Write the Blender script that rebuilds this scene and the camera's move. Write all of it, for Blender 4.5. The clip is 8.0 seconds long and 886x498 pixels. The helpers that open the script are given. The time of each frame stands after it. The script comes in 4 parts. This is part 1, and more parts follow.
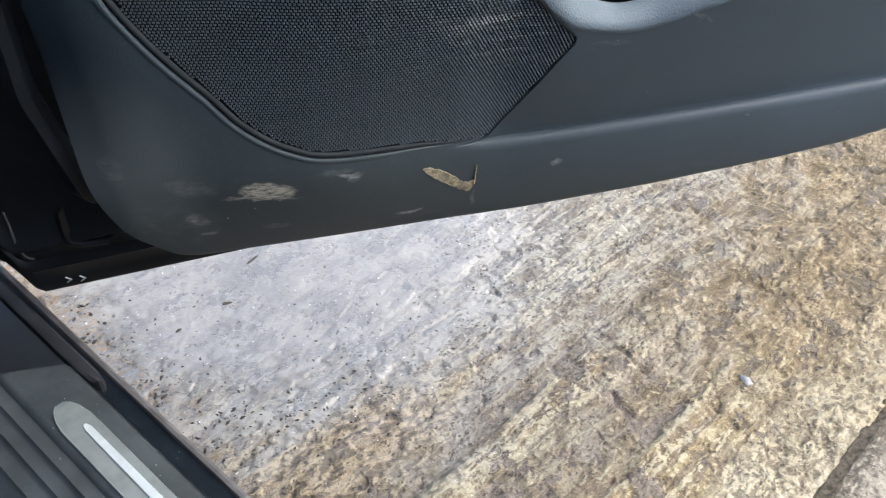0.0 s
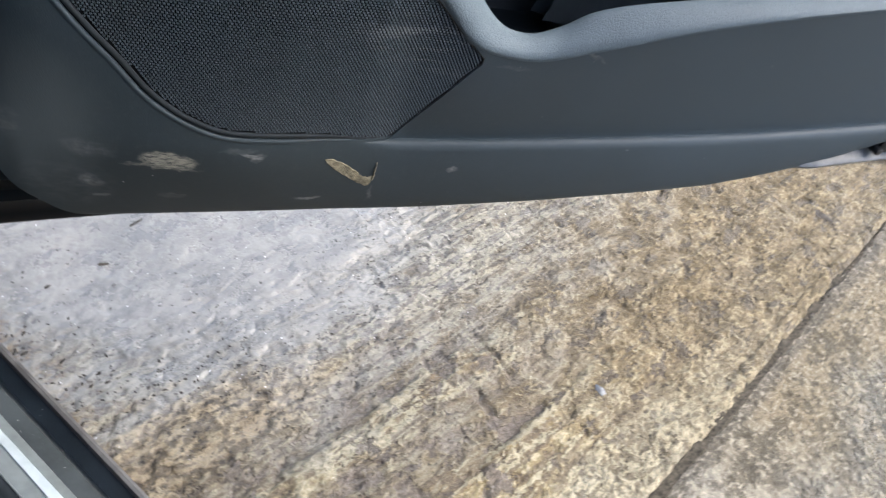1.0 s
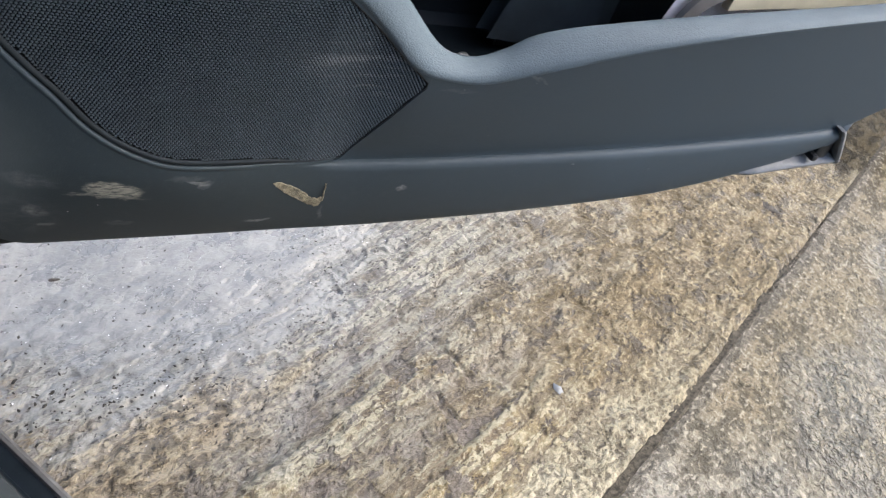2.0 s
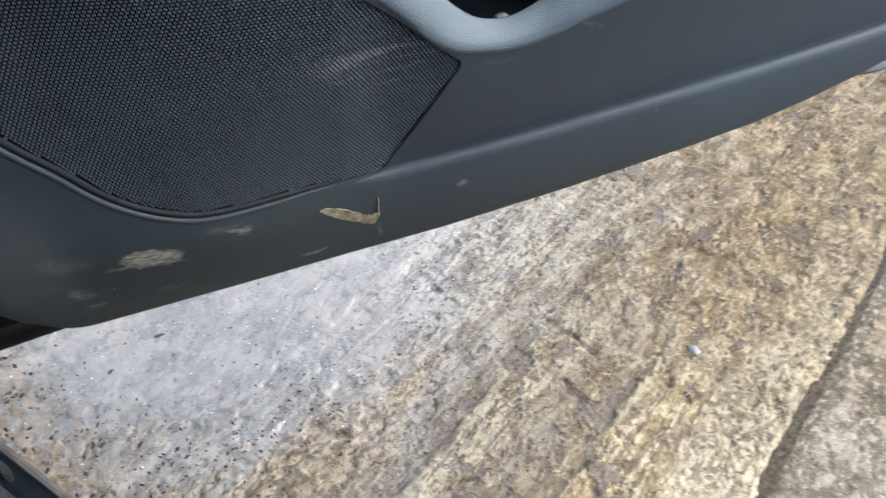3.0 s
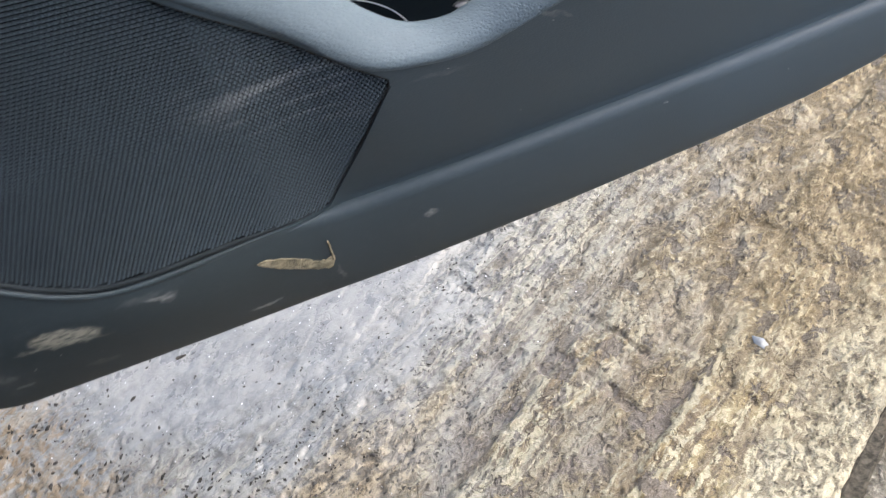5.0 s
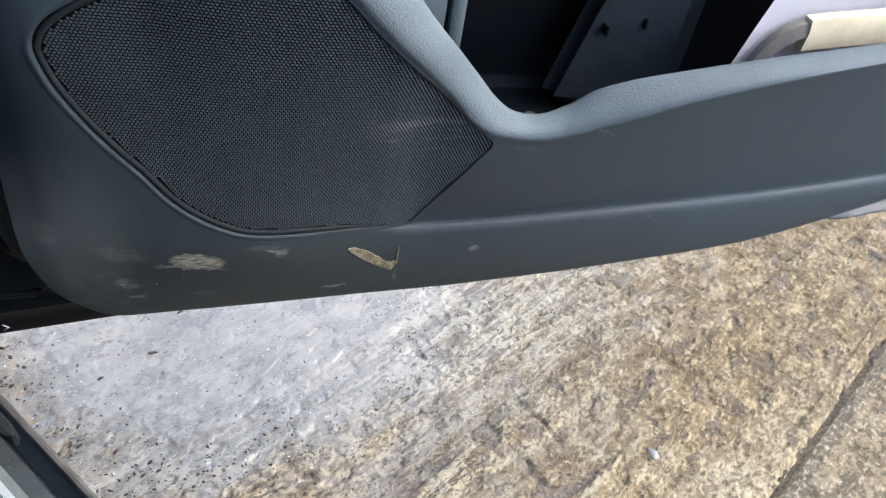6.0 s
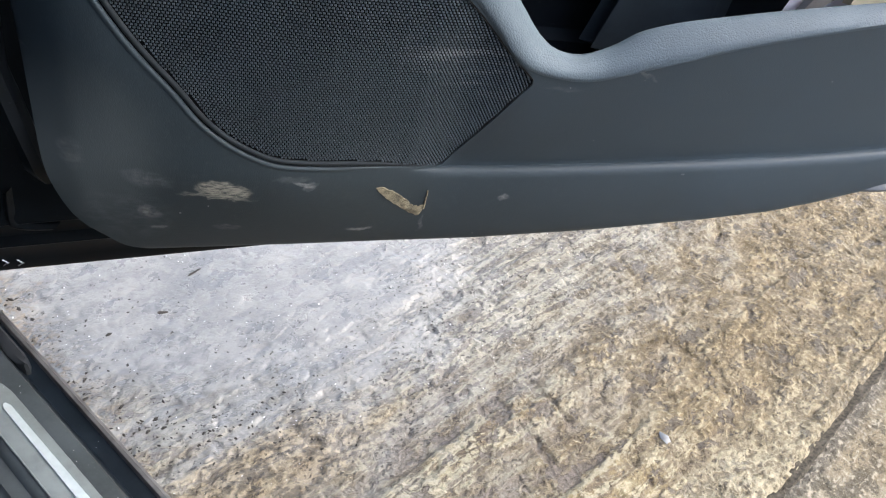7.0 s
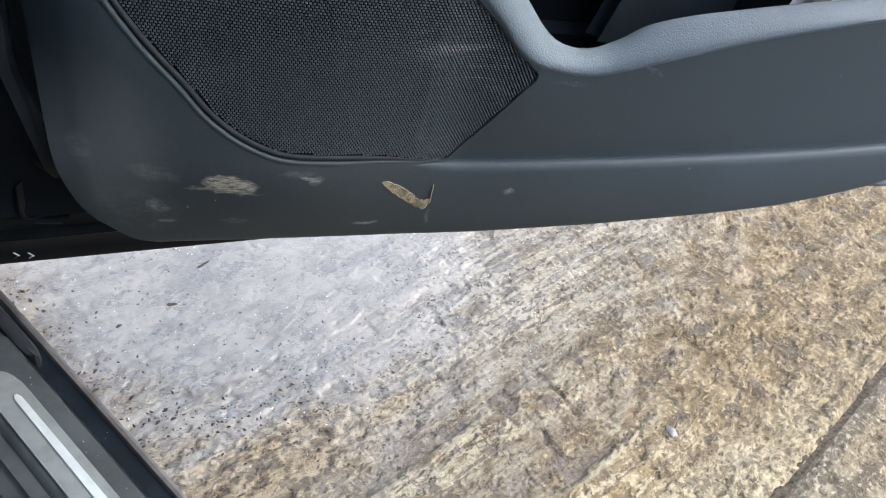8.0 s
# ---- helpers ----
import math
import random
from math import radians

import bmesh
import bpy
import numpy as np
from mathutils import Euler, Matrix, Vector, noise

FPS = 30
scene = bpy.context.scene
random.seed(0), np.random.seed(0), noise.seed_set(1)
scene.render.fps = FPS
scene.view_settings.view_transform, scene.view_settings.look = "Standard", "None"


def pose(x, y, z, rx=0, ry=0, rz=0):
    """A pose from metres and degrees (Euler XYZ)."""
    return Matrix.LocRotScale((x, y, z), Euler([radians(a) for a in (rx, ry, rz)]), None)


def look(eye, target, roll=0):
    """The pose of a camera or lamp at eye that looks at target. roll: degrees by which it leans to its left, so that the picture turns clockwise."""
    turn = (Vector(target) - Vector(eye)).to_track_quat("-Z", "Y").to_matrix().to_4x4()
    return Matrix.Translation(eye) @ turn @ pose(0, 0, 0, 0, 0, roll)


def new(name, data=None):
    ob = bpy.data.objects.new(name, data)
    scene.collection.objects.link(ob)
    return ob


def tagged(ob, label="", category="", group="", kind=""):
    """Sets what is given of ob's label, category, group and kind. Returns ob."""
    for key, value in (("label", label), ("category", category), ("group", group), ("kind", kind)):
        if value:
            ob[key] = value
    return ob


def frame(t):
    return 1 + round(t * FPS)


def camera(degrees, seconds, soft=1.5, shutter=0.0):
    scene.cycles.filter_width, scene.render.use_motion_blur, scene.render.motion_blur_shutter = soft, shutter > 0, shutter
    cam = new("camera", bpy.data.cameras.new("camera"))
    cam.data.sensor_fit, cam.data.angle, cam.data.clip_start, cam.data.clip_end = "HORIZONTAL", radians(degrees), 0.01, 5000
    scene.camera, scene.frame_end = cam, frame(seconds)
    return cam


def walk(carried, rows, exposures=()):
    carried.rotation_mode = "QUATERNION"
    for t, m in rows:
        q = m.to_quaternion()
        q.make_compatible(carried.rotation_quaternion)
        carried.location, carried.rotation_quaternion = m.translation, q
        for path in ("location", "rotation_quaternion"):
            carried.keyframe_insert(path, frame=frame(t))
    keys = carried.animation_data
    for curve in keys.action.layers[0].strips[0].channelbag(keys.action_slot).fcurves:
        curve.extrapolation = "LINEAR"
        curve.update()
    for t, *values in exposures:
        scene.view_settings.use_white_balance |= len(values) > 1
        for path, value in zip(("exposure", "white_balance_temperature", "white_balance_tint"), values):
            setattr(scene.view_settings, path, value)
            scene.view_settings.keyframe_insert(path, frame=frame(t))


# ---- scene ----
# The camera is held by hand in the open doorway of a car.
# x runs along the open door from its hinges, y points outward through it, z up.
cam = camera(62.2, 8.0, soft=1.15, shutter=0.35)
PATH = [
    (0, (0.246, -0.501, 1.007), (0.59, 0.857, -0.42), 3.8),
    (0.5, (0.249, -0.518, 1.015), (0.7, 0.822, -0.4), 9.2),
    (1, (0.236, -0.521, 1.035), (0.873, 0.756, -0.366), 19.4),
    (1.2, (0.234, -0.517, 1.045), (0.925, 0.736, -0.352), 23.2),
    (2.3, (0.261, -0.509, 1.068), (1.018, 0.704, -0.33), 18.7),
    (2.5, (0.297, -0.512, 1.071), (0.985, 0.707, -0.357), 13.7),
    (3, (0.307, -0.443, 1.024), (0.737, 0.817, -0.468), 0.5),
    (3.5, (0.329, -0.366, 0.999), (0.604, 0.894, -0.53), -5.9),
    (4, (0.391, -0.286, 0.957), (0.61, 0.939, -0.609), -9.6),
    (4.5, (0.461, -0.309, 0.969), (0.645, 0.911, -0.605), -14.1),
    (4.7, (0.454, -0.317, 0.964), (0.635, 0.908, -0.607), -14.1),
    (5.8, (0.288, -0.503, 1.059), (0.721, 0.873, -0.326), 8.0),
    (6, (0.26, -0.517, 1.061), (0.765, 0.901, -0.256), 11.0),
    (6.5, (0.24, -0.536, 1.011), (0.76, 0.908, -0.271), 13.3),
    (7, (0.24, -0.538, 1.005), (0.737, 0.888, -0.306), 13.4),
    (7.5, (0.242, -0.543, 1.003), (0.723, 0.885, -0.312), 13.3),
    (8, (0.243, -0.539, 1.009), (0.715, 0.876, -0.323), 13.0),
]
LIGHT = 2.47
STOPS = ((0, 0.03), (0.5, 0.03), (1.0, -0.08), (2.5, -0.15), (3.0, -0.02), (3.5, 0.05), (4.0, 0.22), (4.5, 0.02), (6.0, 0.05), (8.0, 0.0))
walk(cam, [(t, look(eye, target, roll)) for t, eye, target, roll in PATH], [(t, LIGHT + stops) for t, stops in STOPS])

# ---- world and sun: a bright hazy sky, the sun beyond the door ----
SUN_ELEVATION, SUN_AZIMUTH = radians(52), radians(95)      # azimuth from +y towards +x
world = bpy.data.worlds.new("hazy_sky")
scene.world = world
world.use_nodes = True
wn, wl = world.node_tree.nodes, world.node_tree.links
sky = wn.new("ShaderNodeTexSky")
sky.sky_type, sky.sun_disc = "NISHITA", False
sky.sun_elevation, sky.sun_rotation = SUN_ELEVATION, SUN_AZIMUTH
sky.air_density, sky.dust_density, sky.ozone_density = 1.0, 4.0, 1.0
wn["Background"].inputs["Strength"].default_value = 0.15
wl.new(sky.outputs["Color"], wn["Background"].inputs["Color"])
sun_dir = Vector((math.sin(SUN_AZIMUTH) * math.cos(SUN_ELEVATION), math.cos(SUN_AZIMUTH) * math.cos(SUN_ELEVATION), math.sin(SUN_ELEVATION)))
sun = new("sun", bpy.data.lights.new("sun", "SUN"))
sun.data.energy, sun.data.angle, sun.data.color = 0.9, radians(45), (0.98, 0.99, 0.955)
sun.matrix_world = look(sun_dir * 20, (0, 0, 0))


# ---- materials ----
class Nodes:
    """Short hand for building one node material."""

    def __init__(self, name):
        self.mat = bpy.data.materials.new(name)
        self.mat.use_nodes = True
        self.tree = self.mat.node_tree
        self.bsdf = self.tree.nodes["Principled BSDF"]
        self.place = self.tree.nodes.new("ShaderNodeTexCoord").outputs["Object"]

    def put(self, socket, value):
        if hasattr(value, "is_output"):
            self.tree.links.new(value, socket)
        elif value is not None:
            socket.default_value = value

    def math(self, op, a, b=0.0, clamp=False):
        n = self.tree.nodes.new("ShaderNodeMath")
        n.operation, n.use_clamp = op, clamp
        self.put(n.inputs[0], a), self.put(n.inputs[1], b)
        return n.outputs[0]

    def noise(self, scale, detail=4.0, rough=0.55, vector=None, distort=0.0, colour=False):
        n = self.tree.nodes.new("ShaderNodeTexNoise")
        n.inputs["Scale"].default_value, n.inputs["Detail"].default_value = scale, detail
        n.inputs["Roughness"].default_value, n.inputs["Distortion"].default_value = rough, distort
        self.put(n.inputs["Vector"], self.place if vector is None else vector)
        return n.outputs["Color" if colour else "Fac"]

    def cells(self, scale, vector=None, feature="F1", rand=1.0):
        n = self.tree.nodes.new("ShaderNodeTexVoronoi")
        n.feature = feature
        n.inputs["Scale"].default_value, n.inputs["Randomness"].default_value = scale, rand
        self.put(n.inputs["Vector"], self.place if vector is None else vector)
        return n.outputs["Distance"]

    def ramp(self, fac, lo, hi, a=0.0, b=1.0):
        n = self.tree.nodes.new("ShaderNodeMapRange")
        n.interpolation_type = "SMOOTHSTEP"
        for k, v in (("From Min", lo), ("From Max", hi), ("To Min", a), ("To Max", b)):
            n.inputs[k].default_value = v
        self.put(n.inputs["Value"], fac)
        return n.outputs["Result"]

    def mix(self, fac, a, b):
        n = self.tree.nodes.new("ShaderNodeMix")
        n.data_type = "RGBA"
        self.put(n.inputs[0], fac)
        self.put(n.inputs[6], (*a, 1) if isinstance(a, tuple) else a)
        self.put(n.inputs[7], (*b, 1) if isinstance(b, tuple) else b)
        return n.outputs[2]

    def mapped(self, scale=(1, 1, 1), rot=(0, 0, 0), loc=(0, 0, 0), vector=None):
        n = self.tree.nodes.new("ShaderNodeMapping")
        n.inputs["Scale"].default_value, n.inputs["Rotation"].default_value, n.inputs["Location"].default_value = scale, rot, loc
        self.put(n.inputs["Vector"], self.place if vector is None else vector)
        return n.outputs[0]

    def split(self, vector=None):
        n = self.tree.nodes.new("ShaderNodeSeparateXYZ")
        self.put(n.inputs[0], self.place if vector is None else vector)
        return n.outputs

    def warped(self, scale, amount, vector=None):
        """The place, shaken by a noise of that scale."""
        shake = self.noise(scale, 3, 0.6, vector, colour=True)
        a = self.tree.nodes.new("ShaderNodeVectorMath")
        a.operation = "MULTIPLY_ADD"
        self.put(a.inputs[0], shake)
        a.inputs[1].default_value = (amount, amount, amount)
        self.put(a.inputs[2], self.place if vector is None else vector)
        b = self.tree.nodes.new("ShaderNodeVectorMath")
        b.operation = "SUBTRACT"
        self.put(b.inputs[0], a.outputs[0])
        b.inputs[1].default_value = (amount / 2, amount / 2, amount / 2)
        return b.outputs[0]

    def spot(self, vector, x, z, rx, rz, turn=0.0, hard=0.5):
        """1 within an ellipse in the plane of x and z, 0 outside."""
        n = self.tree.nodes.new("ShaderNodeMapping")
        n.vector_type = "TEXTURE"
        n.inputs["Location"].default_value = (x, 0, z)
        n.inputs["Rotation"].default_value = (0, -radians(turn), 0)
        n.inputs["Scale"].default_value = (rx, 1, rz)
        self.put(n.inputs["Vector"], vector)
        s = self.split(n.outputs[0])
        d = self.math("ADD", self.math("MULTIPLY", s[0], s[0]), self.math("MULTIPLY", s[2], s[2]))
        return self.ramp(d, hard, 1.0, 1.0, 0.0)

    def bump(self, height, strength, distance, below=None):
        n = self.tree.nodes.new("ShaderNodeBump")
        n.inputs["Strength"].default_value, n.inputs["Distance"].default_value = strength, distance
        self.put(n.inputs["Height"], height)
        if below is not None:
            self.put(n.inputs["Normal"], below)
        return n.outputs[0]

    def done(self, colour=None, rough=None, metal=0.0, normal=None, coat=0.0, spec=0.5, coat_rough=0.05):
        b = self.bsdf.inputs
        self.put(b["Base Color"], (*colour, 1) if isinstance(colour, tuple) else colour)
        self.put(b["Roughness"], rough)
        b["Metallic"].default_value, b["Coat Weight"].default_value, b["Coat Roughness"].default_value = metal, coat, coat_rough
        self.put(b["Specular IOR Level"], spec)
        if normal is not None:
            self.put(b["Normal"], normal)
        return self.mat


def grain(n, scale=900.0, strength=0.25, distance=0.0004):
    """The leather-like grain of moulded plastic."""
    w = n.warped(scale * 0.6, 0.0012)
    return n.bump(n.math("ADD", n.ramp(n.cells(scale, w), 0.0, 0.7), n.math("MULTIPLY", n.noise(scale * 0.35, 3), 0.8)), strength, distance)


def trim_plastic():
    """Dark grey moulded door trim, dusty, with scuffs and kick marks in its lower front corner."""
    n = Nodes("door_trim_plastic")
    dust = n.ramp(n.noise(5.0, 5, 0.6), 0.35, 0.75)
    fine = n.noise(160.0, 3, 0.7)
    # shade put into the colour: darker low at the front, paler up and rearward
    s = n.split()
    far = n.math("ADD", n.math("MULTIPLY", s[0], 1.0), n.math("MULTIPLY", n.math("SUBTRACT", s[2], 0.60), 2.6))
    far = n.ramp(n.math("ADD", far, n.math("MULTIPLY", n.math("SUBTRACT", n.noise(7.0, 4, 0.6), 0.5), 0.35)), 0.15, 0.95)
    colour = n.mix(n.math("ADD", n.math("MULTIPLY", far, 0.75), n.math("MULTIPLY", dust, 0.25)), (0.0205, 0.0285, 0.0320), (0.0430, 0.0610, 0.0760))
    colour = n.mix(n.math("MULTIPLY", n.ramp(fine, 0.5, 0.8), 0.15), colour, (0.07, 0.073, 0.076))
    # paler round the front corner, its sheen put into the colour
    colour = n.mix(n.math("MULTIPLY", n.spot(n.warped(9.0, 0.05), 0.10, 0.625, 0.085, 0.095, 0, 0.0), 0.75), colour, (0.064, 0.076, 0.080))
    w = n.warped(60.0, 0.012)
    streak = n.ramp(n.noise(1.0, 4, 0.65, n.mapped((70, 70, 260))), 0.42, 0.68)
    cloud = n.ramp(n.noise(90.0, 4, 0.65), 0.40, 0.66)
    # grey scuffs: x, z, half width, half height, turn, strength
    for x, z, rx, rz, turn, power in (
            (0.094, 0.616, 0.013, 0.018, 0, 0.30), (0.152, 0.598, 0.026, 0.011, -8, 0.24), (0.150, 0.558, 0.013, 0.010, -30, 0.50),
            (0.155, 0.534, 0.008, 0.004, 10, 0.65), (0.338, 0.533, 0.016, 0.0035, 8, 0.8), (0.288, 0.5985, 0.009, 0.0050, 25, 1.0), (0.281, 0.6010, 0.012, 0.0025, -12, 0.7),
            (0.476, 0.579, 0.007, 0.004, 0, 0.65), (0.216, 0.538, 0.016, 0.005, 3, 0.28), (0.27, 0.606, 0.02, 0.004, 3, 0.18),
            (0.562, 0.7335, 0.020, 0.0022, -24, 0.28), (0.495, 0.712, 0.022, 0.003, 3, 0.18), (0.13, 0.55, 0.05, 0.04, 0, 0.10),
            (0.66, 0.6155, 0.003, 0.002, 0, 0.9), (0.3995, 0.540, 0.0025, 0.016, 0, 0.3)):
        m = n.math("MULTIPLY", n.spot(w, x, z, rx, rz, turn, 0.1), n.math("MULTIPLY", n.math("ADD", n.math("ADD", n.math("MULTIPLY", cloud, 0.6), n.math("MULTIPLY", streak, 0.4)), 0.15), power), clamp=True)
        colour = n.mix(m, colour, (0.24, 0.245, 0.24))
    # the pale brown rubbed oval
    rub = n.math("MULTIPLY", n.math("MAXIMUM", n.spot(n.warped(75.0, 0.018), 0.214, 0.5905, 0.026, 0.0115, -8, 0.35), n.math("MULTIPLY", n.spot(n.warped(90.0, 0.014), 0.208, 0.5830, 0.036, 0.0045, -4, 0.1), 0.7)), n.ramp(n.noise(1.0, 4, 0.7, n.mapped((170, 170, 820), (0, radians(26), 0))), 0.32, 0.58), clamp=True)
    colour = n.mix(n.math("MULTIPLY", rub, 0.9), colour, (0.29, 0.275, 0.225))
    fleck = n.math("MULTIPLY", n.ramp(n.cells(55.0), 0.035, 0.05, 1.0, 0.0), n.ramp(n.noise(12.0, 2), 0.55, 0.65))
    colour = n.mix(fleck, colour, (0.30, 0.30, 0.30))
    rough = n.math("ADD", n.math("MULTIPLY", dust, 0.06), 0.52)
    return n.done(colour, rough, normal=grain(n, 700.0, 0.17, 0.0004), spec=0.30)


def rim_plastic():
    """The softer grey grained plastic of the pocket's rim."""
    n = Nodes("pocket_rim_plastic")
    colour = n.mix(n.ramp(n.noise(14.0, 5, 0.6), 0.3, 0.75), (0.061, 0.080, 0.096), (0.077, 0.101, 0.119))
    colour = n.mix(n.math("MULTIPLY", n.ramp(n.noise(250.0, 2, 0.7), 0.55, 0.8), 0.3), colour, (0.11, 0.13, 0.145))
    return n.done(colour, 0.66, normal=grain(n, 600.0, 0.36, 0.0006), spec=0.22)


def plain(name, colour, rough, vary=0.25, scale=30.0, metal=0.0, coat=0.0, bump=0.1, spec=0.5, flecks=0.0):
    """A surface of one colour with faint stains, uneven gloss and fine relief."""
    n = Nodes(name)
    dark = tuple(c * (1 - vary) for c in colour)
    light = tuple(min(1.0, c * (1 + vary)) for c in colour)
    c = n.mix(n.ramp(n.noise(scale, 6, 0.62), 0.3, 0.7), dark, light)
    c = n.mix(n.math("MULTIPLY", n.ramp(n.noise(scale * 14, 3, 0.7), 0.62, 0.78), 0.35), c, tuple(min(1.0, k * 1.6 + 0.03) for k in colour))
    if flecks:                                              # pale specks of dust
        speck = n.math("MULTIPLY", n.ramp(n.cells(170.0), 0.03, 0.09, 1.0, 0.0), n.ramp(n.noise(40.0, 2), 0.60 - 0.12 * flecks, 0.66 - 0.12 * flecks))
        c = n.mix(n.math("MULTIPLY", speck, 0.8), c, (0.42, 0.44, 0.45))
    r = n.math("ADD", n.math("MULTIPLY", n.noise(scale * 2, 4), 0.18), rough - 0.09)
    return n.done(c, r, metal, n.bump(n.noise(scale * 16, 4, 0.7), bump, 0.0006), coat, spec)


def grille_material(name, colour):
    """Black speaker cloth, with dusty rubbed streaks towards the rear corner."""
    n = Nodes(name)
    streak = n.ramp(n.noise(1.0, 5, 0.7, n.mapped((7, 7, 130), (0, radians(6), 0))), 0.50, 0.63)
    area = n.spot(n.warped(20.0, 0.03), 0.412, 0.727, 0.075, 0.036, -16, 0.0)
    dust = n.math("MULTIPLY", streak, area, clamp=True)
    # darker towards the front, paler towards the rear
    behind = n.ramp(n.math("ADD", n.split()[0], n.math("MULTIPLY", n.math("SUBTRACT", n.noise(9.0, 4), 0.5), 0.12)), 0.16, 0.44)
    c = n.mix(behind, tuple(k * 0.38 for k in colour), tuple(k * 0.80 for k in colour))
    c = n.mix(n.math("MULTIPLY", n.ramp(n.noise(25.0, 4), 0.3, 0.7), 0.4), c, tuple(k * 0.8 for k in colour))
    c = n.mix(n.math("MULTIPLY", dust, 0.62), c, (0.22, 0.228, 0.230))
    return n.done(c, 0.42, spec=0.5)


JOIN = (0.8409, 0.5412)                       # direction of the joint between the slabs
JOIN_ANGLE = math.atan2(JOIN[1], JOIN[0])
JOIN_V = -0.624                               # the joint's offset across that direction


def concrete(name, second=False):
    """Old wet concrete: a pale pitted crust over damp hollows, brushed ridges along the joint and a film of water;
    relief shade and water sheen are put into the colour.
    """
    n = Nodes(name)
    along = n.mapped(rot=(0, 0, -JOIN_ANGLE))                      # x along the joint, y across it
    s = n.split(along)
    p = n.warped(38.0, 0.016, along)
    q3 = n.warped(9.0, 0.11, along)
    stretched = n.mapped((0.62, 1.0, 1.0), vector=p)
    big = n.noise(3.2, 4, 0.6, q3)
    patch = n.noise(11.0, 5, 0.62, stretched)
    lump = n.noise(29.0, 5, 0.60, stretched)
    fine = n.noise(118.0, 4, 0.62, stretched)
    grit = n.noise(520.0, 3, 0.7, along)
    brush = n.noise(1.0, 4, 0.60, n.mapped((2.2, 30.0, 2.2), vector=n.warped(24.0, 0.016, along)))

    def lean(a, k, b, m=0.0, c=0.5):
        """a, pushed up and down by the noises b and c."""
        out = n.math("ADD", a, n.math("MULTIPLY", n.math("SUBTRACT", b, 0.5), k))
        return n.math("ADD", out, n.math("MULTIPLY", n.math("SUBTRACT", c, 0.5), m)) if m else out

    def tint(fac, c, colour, power=1.0):
        return n.mix(n.math("MULTIPLY", fac, power), c, colour)

    def oval(u, v, ru, rv, at):
        """Squared distance from a place, in its own radii."""
        du = n.math("MULTIPLY", n.math("SUBTRACT", at[0], u), 1 / ru)
        dv = n.math("MULTIPLY", n.math("SUBTRACT", at[1], v), 1 / rv)
        return n.math("ADD", n.math("MULTIPLY", du, du), n.math("MULTIPLY", dv, dv))

    # small ragged pits of two sizes, in crowds, and hollows where the crust has come away, all darkened in the colour
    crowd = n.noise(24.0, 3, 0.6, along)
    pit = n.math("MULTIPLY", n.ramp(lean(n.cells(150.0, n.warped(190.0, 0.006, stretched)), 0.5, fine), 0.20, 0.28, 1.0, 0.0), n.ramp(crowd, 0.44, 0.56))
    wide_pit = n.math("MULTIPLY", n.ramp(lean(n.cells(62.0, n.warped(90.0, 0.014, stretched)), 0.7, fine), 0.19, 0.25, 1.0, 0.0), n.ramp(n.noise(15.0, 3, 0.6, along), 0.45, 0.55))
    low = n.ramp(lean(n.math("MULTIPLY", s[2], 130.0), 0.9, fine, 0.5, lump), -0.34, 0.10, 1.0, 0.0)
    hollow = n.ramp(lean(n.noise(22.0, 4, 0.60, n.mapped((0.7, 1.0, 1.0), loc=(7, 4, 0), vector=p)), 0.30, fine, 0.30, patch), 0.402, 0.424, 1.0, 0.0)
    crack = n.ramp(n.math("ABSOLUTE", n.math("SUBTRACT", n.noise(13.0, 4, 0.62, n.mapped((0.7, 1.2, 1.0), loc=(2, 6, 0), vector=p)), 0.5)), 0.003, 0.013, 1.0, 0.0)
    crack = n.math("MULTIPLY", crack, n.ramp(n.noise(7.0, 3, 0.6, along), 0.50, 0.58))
    stroke = n.noise(1.0, 3, 0.55, n.mapped((1.6, 19.0, 1.6), loc=(1, 8, 0), vector=n.warped(20.0, 0.022, along)))
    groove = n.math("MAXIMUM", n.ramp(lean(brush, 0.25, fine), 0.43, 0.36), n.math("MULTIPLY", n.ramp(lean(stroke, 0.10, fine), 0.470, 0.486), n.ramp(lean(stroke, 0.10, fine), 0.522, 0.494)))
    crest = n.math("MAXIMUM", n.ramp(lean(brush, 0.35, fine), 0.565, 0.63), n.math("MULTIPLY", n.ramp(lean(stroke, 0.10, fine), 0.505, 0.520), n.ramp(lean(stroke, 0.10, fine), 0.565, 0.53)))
    wet = n.ramp(n.noise(4.2, 5, 0.65, p), 0.44, 0.58)
    # a dark area beyond the door, taken for shadow and painted into the colour
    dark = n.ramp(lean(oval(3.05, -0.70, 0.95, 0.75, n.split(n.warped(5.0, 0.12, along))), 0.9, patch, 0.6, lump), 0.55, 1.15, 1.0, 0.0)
    if second:
        crust = n.ramp(lean(lump, 0.5, patch, 0.4, fine), 0.44, 0.57)
        c = n.mix(n.ramp(big, 0.38, 0.62), (0.052, 0.043, 0.025), (0.082, 0.068, 0.044))
        c = tint(crust, c, n.mix(n.ramp(patch, 0.40, 0.62), (0.110, 0.091, 0.054), (0.146, 0.128, 0.090)), 0.9)
        c = tint(n.ramp(lean(patch, 0.4, lump), 0.52, 0.62), c, (0.120, 0.095, 0.060), 0.5)
        c = n.mix(n.ramp(lean(s[0], 0.5, patch), 1.25, 0.70, 0.0, 0.6), c, n.mix(crust, (0.082, 0.079, 0.070), (0.190, 0.184, 0.165)))
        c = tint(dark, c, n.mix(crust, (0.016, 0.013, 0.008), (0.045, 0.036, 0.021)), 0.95)
